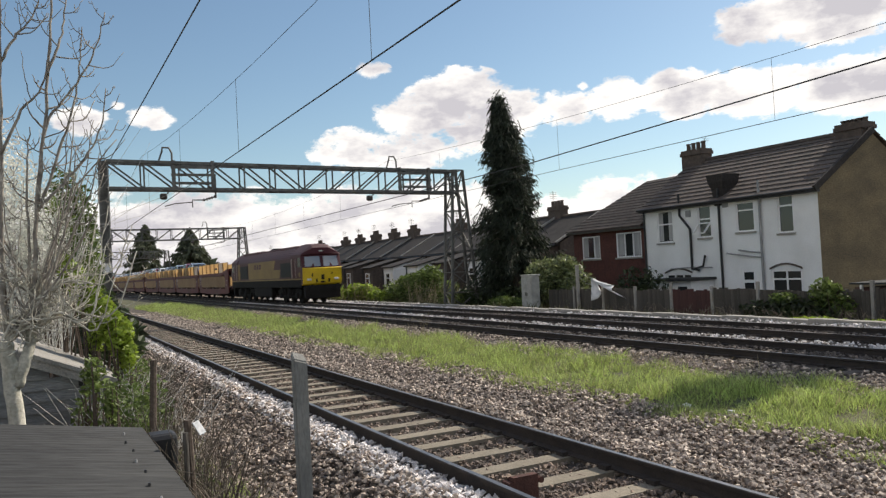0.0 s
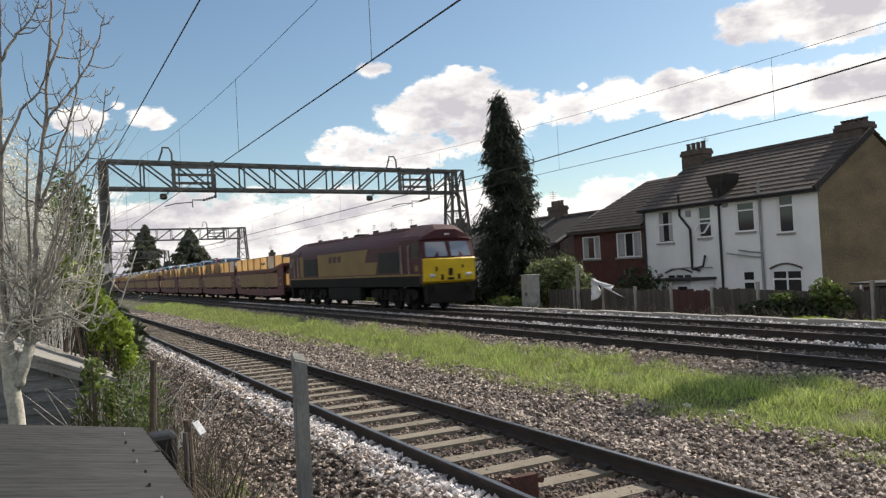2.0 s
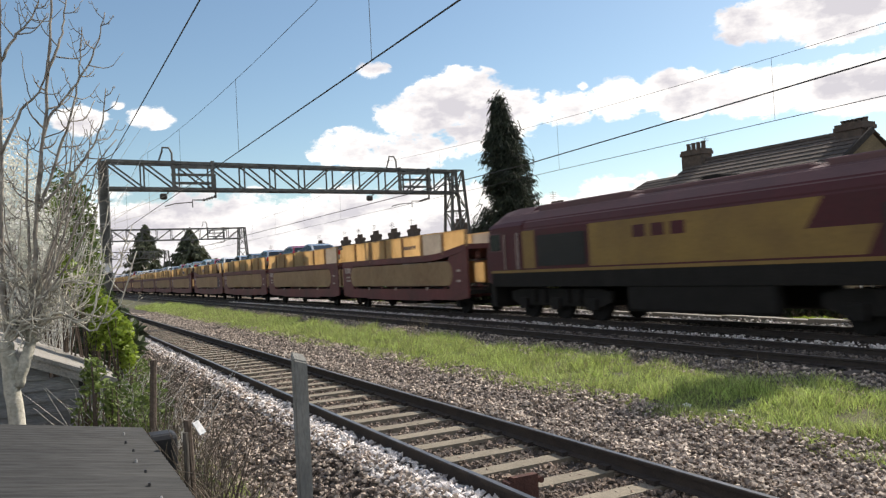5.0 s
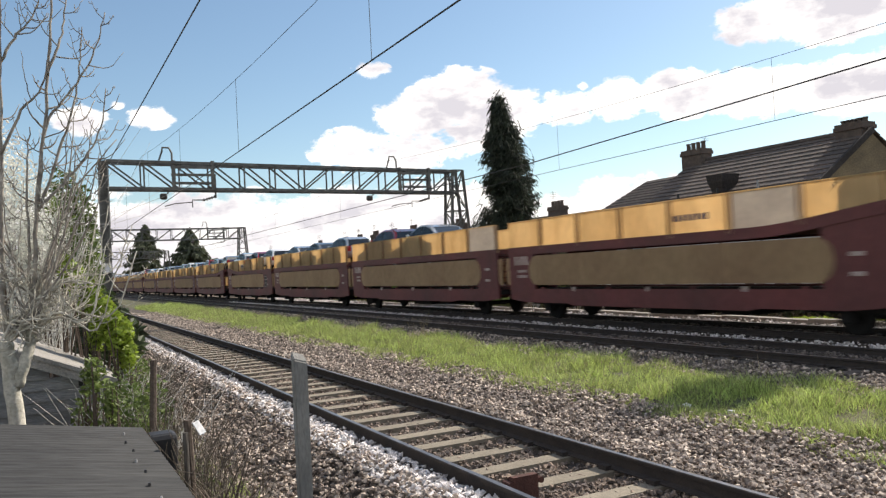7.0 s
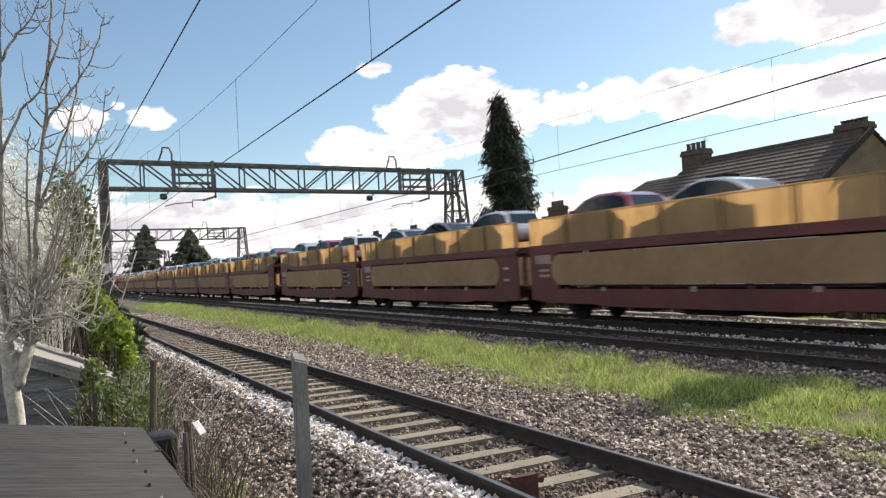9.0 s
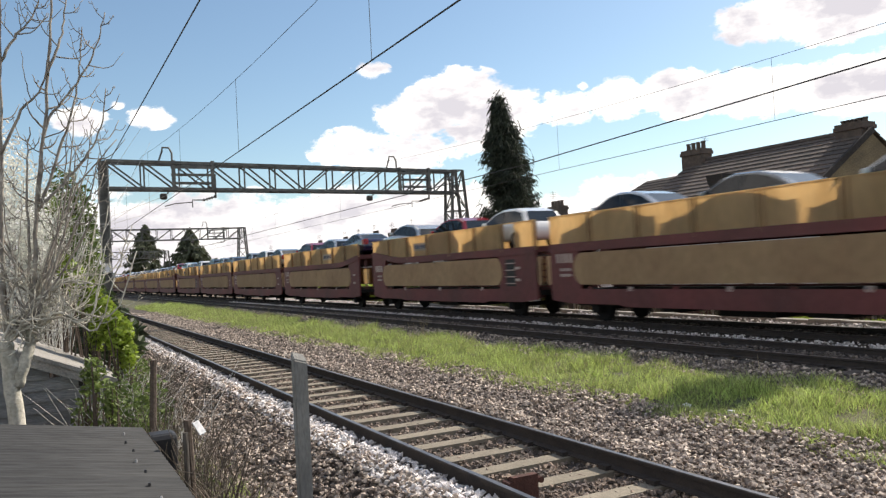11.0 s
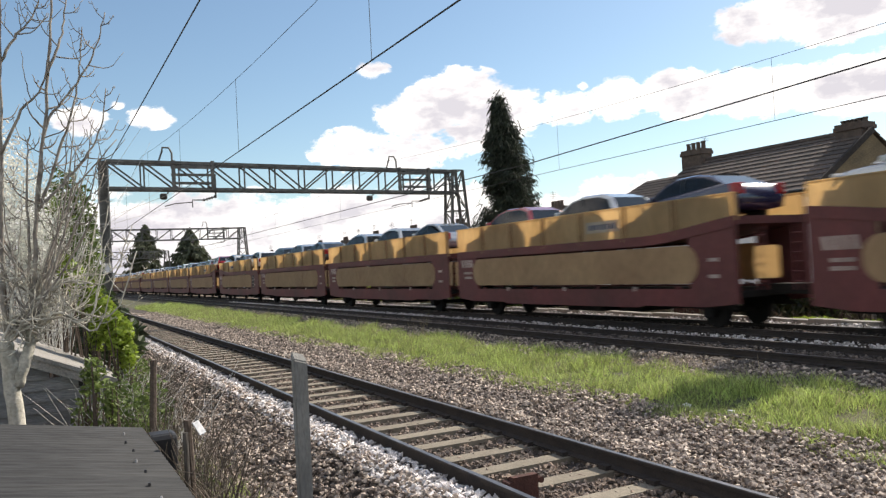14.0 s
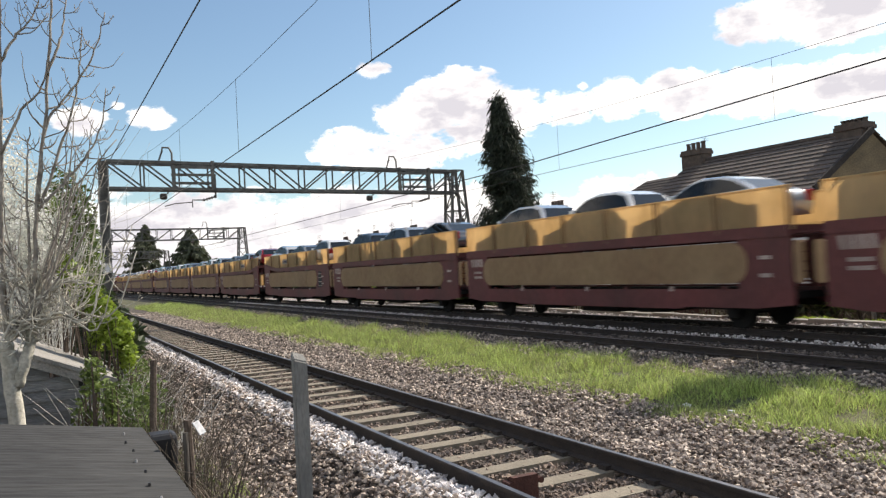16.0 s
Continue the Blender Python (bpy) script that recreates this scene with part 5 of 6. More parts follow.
    tube(bm, [(X - 0.36, Y0 - 0.1, EAVE - 0.1), (X - 0.36, Y1 + 0.05, EAVE - 0.1)], 0.06, 0.06, 8)
    part("gutter", bm, "pipe_black", h)
    for a, b in (((X - 0.35, Y0 - 0.13, EAVE - 0.1), (RX, Y0 - 0.13, RIDGE + 0.02)),):
        bm = bmesh.new()
        beam(bm, a, b, 0.10, 0.26)
        part("verge", bm, "slate", roof)
    # low wide flue stack on the slope
    bm = bmesh.new()
    r0 = [(X - 0.05, 25.35), (X + 0.75, 25.35), (X + 0.75, 26.0), (X - 0.05, 26.0)]
    prev = None
    for z, grow in ((EAVE - 0.3, -0.05), (EAVE + 0.45, 0.0), (EAVE + 0.8, 0.12), (EAVE + 1.15, 0.16)):
        ring = [bm.verts.new((x + (grow if x > X + 0.3 else -grow), y + (grow if y > 25.6 else -grow), z)) for x, y in r0]
        if prev:
            for i in range(4):
                bm.faces.new((prev[i], prev[(i + 1) % 4], ring[(i + 1) % 4], ring[i]))
        prev = ring
    bm.faces.new(prev)
    part("flue", bm, "slate", h, "squat dark stack on the roof slope")
    chimney(h, RX, 21.26, RIDGE - 0.7, 7.3, 0.9, 1.24, 5, pot=0.14)
    chimney(h, RX, 30.4, RIDGE - 0.9, 7.6, 0.8, 1.4, 4)
    # pipes
    def pipe(pts, r, material, label):
        bm = bmesh.new()
        tube(bm, [(X - 0.09, y, z) for y, z in pts], r, r, 8)
        part("pipe", bm, material, h, label)
    pipe([(30.6, EAVE - 0.1), (30.6, -0.8)], 0.05, "pipe_black", "black downpipe")
    pipe([(28.1, 4.95), (28.1, 3.9), (27.45, 3.2), (27.45, 1.25), (27.0, 1.2)], 0.06, "pipe_black", "black soil pipe")
    pipe([(26.6, 1.9), (26.75, 1.4), (27.4, 1.25)], 0.05, "pipe_black", "black waste pipe")
    pipe([(25.62, 5.0), (25.62, -0.8)], 0.055, "pipe_black", "black downpipe")
    pipe([(23.35, 5.05), (23.35, 1.4), (23.35, -0.5)], 0.055, "pipe_grey", "pale grey soil pipe")
    pipe([(24.6, 2.05), (23.9, 1.95), (23.4, 1.9)], 0.035, "pipe_grey", "pale grey waste pipe")
    pipe([(25.3, 1.95), (24.0, 1.75), (23.4, 1.7)], 0.035, "pipe_grey", "pale grey waste pipe")
    pipe([(28.9, 1.3), (27.6, 1.35), (26.2, 1.32)], 0.03, "pipe_grey", "pale grey waste pipe")
    for y, z in ((27.6, 3.95), (25.3, 4.2)):
        bm = bmesh.new()
        box(bm, X - 0.04, X + 0.02, y - 0.16, y + 0.16, z - 0.16, z + 0.16, 0.01)
        part("air_vent", bm, "pipe_grey", h)
    # top light that stands open
    bm = bmesh.new()
    for a, b in (((X + 0.02, 26.26, 3.42), (X - 0.42, 26.26, 2.95)), ((X + 0.02, 26.94, 3.42), (X - 0.42, 26.94, 2.95)),
                 ((X + 0.02, 26.24, 3.42), (X + 0.02, 26.96, 3.42)), ((X - 0.42, 26.24, 2.95), (X - 0.42, 26.96, 2.95))):
        beam(bm, a, b, 0.06)
    part("open_sash", bm, "upvc", h, "white window sash standing open")
    # lean-to with flat roof
    bm = bmesh.new()
    box(bm, X - 1.5, X - 0.004, 26.2, 28.6, -0.8, 0.75)
    part("extension_wall", bm, "render_white", h, "low white lean-to")
    bm = bmesh.new()
    box(bm, X - 1.7, X - 0.006, 26.05, 28.75, 0.754, 0.88)
    part("extension_roof", bm, "felt", h)
    bm = bmesh.new()
    box(bm, X - 1.53, X - 1.45, 26.45, 27.0, -0.3, 0.5)
    part("extension_window", bm, "pane", h)
    bm = bmesh.new()
    tube(bm, [(RX, 30.0, 7.5), (RX, 29.7, 8.2)], 0.015)
    for k in range(4):
        tube(bm, [(RX - 0.25, 29.85 - k * 0.06, 7.85 + k * 0.08), (RX + 0.25, 29.85 - k * 0.06, 7.85 + k * 0.08)], 0.008)
    part("aerial", bm, "steel", h)


build_white_house()


def build_brick_house():
    h = empty("house", 0, 0, 0, label="red brick house with hipped brown tiled roof", category="house")
    X, Y0, Y1, EAVE, BACK = 28.2, 30.8, 37.0, 3.72, 35.0
    wins = [(34.6, 36.2, 2.0, 3.3), (31.2, 33.2, 2.0, 3.35)]
    ys = sorted({Y0, Y1, *[w[0] for w in wins], *[w[1] for w in wins]})
    bm = bmesh.new()
    for a, b in zip(ys, ys[1:]):
        z = -1.0
        for lo, hi in sorted((w[2], w[3]) for w in wins if w[0] <= a and w[1] >= b):
            box(bm, X, X + 0.3, a, b, z, lo)
            z = hi
        box(bm, X, X + 0.3, a, b, z, EAVE)
    box(bm, X + 0.004, BACK, Y1 - 0.3, Y1 - 0.002, -1, EAVE)
    part("wall", bm, "brick_red", h, "dark red brick")
    window(h, X + 0.06, 34.6, 36.2, 2.0, 3.3, bars=(), mullion=(0.33,), curtain=True)
    window(h, X + 0.06, 31.2, 33.2, 2.0, 3.35, bars=(), mullion=(0.33, 0.66), curtain=True)
    roof = empty("roof", 0, 0, 0)
    roof.parent = h
    rx, ridge, hip = 31.6, 6.35, 34.2
    n = 16
    for k in range(n):
        bm = bmesh.new()
        u, v = k / n, (k + 1.1) / n
        xa, xb = X - 0.35 + (rx - X + 0.35) * u, X - 0.35 + (rx - X + 0.35) * v
        za, zb = EAVE - 0.1 + (ridge - EAVE + 0.1) * u, EAVE - 0.1 + (ridge - EAVE + 0.1) * v
        ya, yb = Y1 + 0.3 + (hip - Y1 - 0.3) * u, Y1 + 0.3 + (hip - Y1 - 0.3) * v
        a = [bm.verts.new(c) for c in ((xa, 30.85, za), (xa, 30.85, za + 0.06), (xb, 30.85, zb + 0.02))]
        b = [bm.verts.new(c) for c in ((xa, ya, za), (xa, ya, za + 0.06), (xb, yb, zb + 0.02))]
        for i in range(3):
            bm.faces.new((a[i], a[(i + 1) % 3], b[(i + 1) % 3], b[i]))
        bm.faces.new(a)
        bm.faces.new(b[::-1])
        bmesh.ops.recalc_face_normals(bm, faces=bm.faces[:])
        part("tile_course", bm, "tile", roof)
    bm = bmesh.new()
    e1, e2, r1, r2 = (X - 0.35, Y1 + 0.3, EAVE - 0.1), (BACK + 0.3, Y1 + 0.3, EAVE - 0.1), (rx, hip, ridge), (BACK + 0.3, 30.8, EAVE - 0.1)
    v = [bm.verts.new(c) for c in (e1, e2, r1, r2, (rx, 30.8, ridge))]
    bm.faces.new((v[0], v[1], v[2]))
    bm.faces.new((v[1], v[3], v[4], v[2]))
    part("roof_back", bm, "tile", roof)
    bm = bmesh.new()
    box(bm, X - 0.34, X + 0.0, Y0, Y1 + 0.3, EAVE - 0.24, EAVE - 0.12)
    part("fascia", bm, "wood_grey", roof)


build_brick_house()


def build_terrace(stack, wing_coat):
    """One far house of the terrace, built once and then set along the row."""
    label = ("dark brick" if wing_coat == "brick_far" else "pale-backed brick") + " terraced house, dark slate roof" + (" and chimney" if stack else "")
    h = empty("terraced_house", 31, 44, 0, label=label, category="house", group="houses of the far terrace")
    W = 4.9
    bm = bmesh.new()
    box(bm, 0, 7, 0, W - 0.01, -1, 3.7)
    for y in (0, W - 0.25):
        extrude_y(bm, [(0.002, 3.7), (6.998, 3.7), (3.5, 5.5)], y, y + 0.24)
    part("wall", bm, "brick_far", h)
    bm = bmesh.new()
    extrude_y(bm, [(-0.3, 3.62), (3.5, 5.62), (3.5, 5.74), (-0.34, 3.72)], -0.02, W)
    extrude_y(bm, [(7.3, 3.62), (3.504, 5.62), (3.504, 5.74), (7.34, 3.72)], -0.02, W)
    roof = part("roof", bm, "slate", h)
    bm = bmesh.new()
    tube(bm, [(3.5, 0, 5.74), (3.5, W - 0.03, 5.74)], 0.12, 0.12, 8)
    part("ridge_tiles", bm, "brick_far", roof)
    bm = bmesh.new()
    beam(bm, (-0.32, 0.0, 3.74), (3.45, 0.0, 5.76), 0.16, 0.12)
    part("party_wall_coping", bm, "concrete", roof, "pale cement strip between the roofs")
    bm = bmesh.new()
    tube(bm, [(-0.40, 0, 3.60), (-0.40, W - 0.03, 3.60)], 0.06, 0.06, 6)
    part("gutter", bm, "pipe_black", h)
    if wing_coat:
        bm = bmesh.new()
        extrude_y(bm, [(-3.2, -1), (-0.004, -1), (-0.004, 3.55), (-3.2, 2.75)], 0.2, 2.5)
        wing = part("rear_wing", bm, wing_coat, h)
        bm = bmesh.new()
        extrude_y(bm, [(-3.4, 2.73), (-0.004, 3.57), (-0.004, 3.67), (-3.4, 2.83)], 0.05, 2.65)
        part("wing_roof", bm, "slate", wing)
        window(h, -3.25, 0.8, 1.7, 1.1, 2.3, sill=True)
        bm = bmesh.new()
        tube(bm, [(-3.26, 2.3, -0.9), (-3.26, 2.3, 2.7)], 0.05, 0.05, 6)
        part("downpipe", bm, "pipe_black", h)
    window(h, -0.05, 3.1, 4.1, 1.9, 3.2, sill=True)
    if stack:
        chimney(h, 3.5, 0.0, 4.6, 6.45, 0.7, 1.5, 4)
        bm = bmesh.new()
        tube(bm, [(3.5, 0.5, 6.4), (3.5, 0.5, 7.6)], 0.02, 0.02, 5)
        for k in range(4):
            tube(bm, [(3.2, 0.5, 7.1 + k * 0.13), (3.8, 0.5, 7.1 + k * 0.13)], 0.014, 0.014, 5)
        part("aerial", bm, "steel", h)
    return h


TERRACE = {(st, coat): build_terrace(st, coat) for st in (True, False) for coat in ("render_white", "brick_far")}
STACKS, PALE = (1, 4, 6, 7, 8, 9, 10, 12, 17), (1, 3, 4, 9, 13)
first_used = set()
for k in range(18):
    key = (k in STACKS, "render_white" if k in PALE else "brick_far")
    m = pose(30.3 + random.uniform(-0.05, 0.05), 41.2 + 4.9 * k, -0.45 + random.uniform(-0.12, 0.12))
    if key in first_used:
        copy_thing(TERRACE[key], m)
    else:
        first_used.add(key)
        TERRACE[key].matrix_basis = m


# ---- fence line and lineside things ----
def build_fence():
    X = 21.2
    rnd = random.Random(3)
    slab = bmesh.new()
    box(slab, -0.02, 0.02, -0.062, 0.062, 0, 1.15, 0.0)
    data = mesh_of(slab, "board", "wood_grey")
    slab = bmesh.new()
    box(slab, -0.02, 0.02, -0.062, 0.062, 0, 1.15, 0.0)
    red = mesh_of(slab, "board", "wood_red")
    fence = empty("garden_fence", X, 0, -0.5, label="weathered grey board fence with concrete posts and a red-brown gate", category="fence")
    for k in range(9):
        y = 12.0 + 2.0 * k
        for i in range(14):
            b = new("board", red if k == 4 else data)
            b.parent, b.location = fence, (rnd.uniform(-0.008, 0.008), y + 0.14 + i * 0.131, rnd.uniform(-0.03, 0.05) + (0.06 if k % 3 == 0 else 0))
            b.rotation_euler = (rnd.uniform(-0.012, 0.012), 0, 0)
        for z in (0.25, 0.95):
            bm = bmesh.new()
            box(bm, 0.022, 0.07, y + 0.05, y + 1.95, z, z + 0.08)
            part("rail", bm, "wood_grey", fence)
        bm = bmesh.new()
        box(bm, -0.05, 0.05, y - 0.06, y + 0.04, -0.3, 1.45 if k % 2 else 1.3, 0.01)
        part("post", bm, "concrete", fence, "pale concrete post")


build_fence()


def build_cabinet():
    c = empty("lineside_cabinet", 20.2, 29.95, -0.45, label="pale grey metal lineside cabinet", category="equipment cabinet")
    bm = bmesh.new()
    box(bm, -0.22, 0.22, -0.42, 0.42, 0.1, 1.8, 0.02)
    part("body", bm, "cabinet_grey", c)
    bm = bmesh.new()
    box(bm, -0.26, 0.26, -0.46, 0.46, 1.8, 1.87, 0.02)
    part("lid", bm, "cabinet_grey", c)
    for y in (-0.40, 0.01):
        bm = bmesh.new()
        box(bm, -0.242, -0.215, y, y + 0.39, 0.18, 1.72, 0.006)
        d = part("door", bm, "cabinet_grey", c)
        bm = bmesh.new()
        box(bm, -0.27, -0.24, y + (0.33 if y < 0 else 0.03), y + (0.36 if y < 0 else 0.06), 0.9, 1.05)
        part("handle", bm, "pipe_black", d)
    bm = bmesh.new()
    box(bm, -0.30, 0.30, -0.5, 0.5, -0.2, 0.1)
    part("plinth", bm, "concrete", c)


build_cabinet()


def build_trunking():
    t = empty("cable_trunking", 18.5, 0, 0, label="pale concrete cable trunking beside the far track", category="cable trunking")
    for k in range(40):
        bm = bmesh.new()
        box(bm, -0.16, 0.16, 8 + k * 1.0, 8 + k * 1.0 + 0.985, -0.2, 0.03 + 0.015 * (k % 3), 0.01)
        part("lid", bm, "concrete", t)


build_trunking()


def build_post():
    bm = bmesh.new()
    box(bm, -0.046, 0.046, -0.03, 0.03, -0.9, 1.40)
    for v in bm.verts:
        if v.co.z > 1 and v.co.x > 0:
            v.co.z -= 0.03
        if v.co.z > 1 and v.co.y < 0:
            v.co.z -= 0.05
    bmesh.ops.bevel(bm, geom=bm.edges[:], offset=0.008, segments=2, affect="EDGES")
    ob = part("fence_post", bm, "post_grey", None, at=(1.472, 4.886, 0.04))
    tagged(ob, "grey weathered concrete fence post with chamfered top", "fence post")


build_post()


# ---- plants ----
def leaf_cloud(blobs, size, seed, droop=0.0, long=1.6):
    """Leaves as small bent quads in and on some ellipsoids: centre, radii, count."""
    rnd = random.Random(seed)
    verts, faces = [], []
    for (cx, cy, cz), (rx, ry, rz), count in blobs:
        for _ in range(count):
            d = Vector((rnd.gauss(0, 1), rnd.gauss(0, 1), rnd.gauss(0, 1))).normalized()
            r = rnd.random() ** 0.4 * (1 + 0.28 * noise.noise(Vector((d.x * 2.2 + cx, d.y * 2.2 + cy, d.z * 2.2 + cz))))
            c = Vector((cx + d.x * rx * r, cy + d.y * ry * r, cz + d.z * rz * r))
            q = Euler((rnd.uniform(0, 6.3), rnd.uniform(-0.9, 0.9), rnd.uniform(0, 6.3))).to_matrix()
            s = size * rnd.uniform(0.6, 1.4)
            a, b = q @ Vector((s * long, 0, 0)), q @ Vector((0, s, 0))
            a.z -= droop * s * long
            n = len(verts)
            lift = q @ Vector((0, 0, s * 0.3))
            verts += [tuple(c - a), tuple(c - b * 0.8 + lift), tuple(c + a), tuple(c + b * 0.8 + lift)]
            faces += [(n, n + 1, n + 2), (n, n + 2, n + 3)]
    return verts, faces


def bush(name, label, blobs, size, material, seed, category="bush", droop=0.1, stems=6):
    root = empty(name, *blobs[0][0], label=label, category=category)
    root.location = (0, 0, 0)
    v, f = leaf_cloud(blobs, size, seed, droop)
    soup("foliage", v, f, material, root)
    rnd = random.Random(seed + 50)
    bm = bmesh.new()
    for (cx, cy, cz), (rx, ry, rz), _ in blobs:
        for _ in range(stems):
            a = Vector((cx + rnd.uniform(-0.4, 0.4) * rx, cy + rnd.uniform(-0.4, 0.4) * ry, ground_z(cx) - 0.1))
            b = Vector((cx + rnd.uniform(-0.9, 0.9) * rx, cy + rnd.uniform(-0.9, 0.9) * ry, cz + rnd.uniform(0.1, 0.8) * rz))
            m = a.lerp(b, 0.5) + Vector((rnd.uniform(-0.1, 0.1), rnd.uniform(-0.1, 0.1), 0.1))
            tube(bm, [a, m, b], 0.025, 0.006, 5)
    part("woody_stem", bm, "bark", root)
    return root


def conifer(x, y, height, radius, seed, label, count=9000, size=0.16, skirt=0.6, group="", lean=0.0, thin=0.42, foliage="conifer", ragged=0.25):
    root = empty("conifer_tree", x, y, ground_z(x) - 0.05, label=label, category="tree", group=group)
    rnd = random.Random(seed)
    bm = bmesh.new()
    tube(bm, [(0, 0, -0.2), (lean * 0.25, 0, height * 0.5), (lean * 0.94, 0, height * 0.97)], radius * 0.14, 0.02, 10)
    limb_tips = []
    for k in range(150):
        u = rnd.random() ** 0.9
        z = skirt + (height - skirt) * u
        r = radius * (1 - u ** 2.1) * min(1.0, 0.78 + u * 1.6) * rnd.uniform(1.0 - ragged, 1.14) + 0.06
        a = rnd.uniform(0, math.tau)
        core = lean * u * u
        tip = Vector((core + math.cos(a) * r, math.sin(a) * r, z - r * 0.15))
        tube(bm, [(core, 0, z - 0.1), ((tip.x + core) * 0.5, tip.y * 0.5, z + 0.12 * r), tip], 0.03, 0.006, 4, False)
        limb_tips.append((tip, core))
    part("trunk", bm, "bark", root)
    verts, faces = [], []
    for _ in range(count):
        tip, core = limb_tips[rnd.randrange(len(limb_tips))]
        u = rnd.random() ** 0.6
        c = Vector((core + (tip.x - core) * u, tip.y * u, tip.z + (1 - u) * 0.2)) + Vector((rnd.gauss(0, 0.17), rnd.gauss(0, 0.17), rnd.gauss(-0.12, 0.26)))
        a = math.atan2(c.y, c.x) + rnd.gauss(0, 0.7)
        s = size * rnd.uniform(0.6, 1.5)
        out = Vector((math.cos(a) * 0.55, math.sin(a) * 0.55, -rnd.uniform(0.3, 1.0))).normalized() * s * 1.9
        side = out.cross(Vector((rnd.uniform(-1, 1), rnd.uniform(-1, 1), rnd.uniform(-0.3, 0.3)))).normalized() * s * thin
        n = len(verts)
        verts += [tuple(c - out * 0.3), tuple(c + side), tuple(c + out), tuple(c - side)]
        faces += [(n, n + 1, n + 2), (n, n + 2, n + 3)]
    soup("crown", verts, faces, foliage, root)
    return root


conifer(23.40, 36.0, 11.5, 2.3, 21, "tall dark green columnar conifer, drooping and ragged", 60000, 0.10, lean=-0.6, thin=0.26, ragged=0.42)
# out of view on the right, added only for its shadow on the grass
conifer(21.6, 10.55, 12.0, 1.4, 22, "unseen tall conifer added to shade the grass strip", 7000, 0.24)
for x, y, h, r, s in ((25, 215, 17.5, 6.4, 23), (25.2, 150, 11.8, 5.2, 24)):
    conifer(x, y, h, r, s, "distant green conifer behind the line, haze put into its colour", 14000, 0.34, 1.0, "distant conifers", foliage="conifer_hazed", ragged=0.45)


def smooth_path(way, rnd, wander, n=5):
    """Points on a soft curve through the way points, with a little wander."""
    way = [Vector(w) for w in way]
    ext = [way[0] * 2 - way[1]] + way + [way[-1] * 2 - way[-2]]
    out = []
    for i in range(1, len(ext) - 2):
        p0, p1, p2, p3 = ext[i - 1:i + 3]
        for k in range(n):
            t = k / n
            p = 0.5 * ((2 * p1) + (p2 - p0) * t + (2 * p0 - 5 * p1 + 4 * p2 - p3) * t * t + (3 * p1 - p0 - 3 * p2 + p3) * t ** 3)
            out.append(p + Vector((rnd.gauss(0, wander), rnd.gauss(0, wander), rnd.gauss(0, wander * 0.5))) * (0 if not out else 1))
    return out + [way[-1]]


def sprout(bm, pts, r, rnd, every, reach, depth, up=0.5):
    """Side shoots that leave a limb at a slant and turn upward, with buds and spurs of their own."""
    tube(bm, pts, r, max(0.0035, r * 0.3), 6 if r > 0.012 else 4)
    if depth == 0:
        return
    side = rnd.choice((-1, 1))
    for k in range(2, len(pts) - 1):
        if rnd.random() > every:
            continue
        side = -side
        u = k / len(pts)
        p, d = pts[k], (pts[k + 1] - pts[k - 1]).normalized()
        across = Vector((side * rnd.uniform(0.5, 1.0), rnd.uniform(-0.7, 0.7), rnd.uniform(-0.1, 0.25)))
        across = (across - d * across.dot(d)).normalized()
        span = reach * rnd.uniform(0.45, 1.2) * (1.15 - 0.6 * u)
        a = (d * 0.55 + across).normalized()
        b = (a * 0.7 + Vector((0, 0, up))).normalized()
        way = [p, p + a * span * 0.45, p + a * span * 0.45 + b * span * 0.55]
        sprout(bm, smooth_path(way, rnd, 0.004, 4), max(0.0045, r * (0.55 - 0.2 * u)), rnd, 0.28, span * 0.38, depth - 1, up)


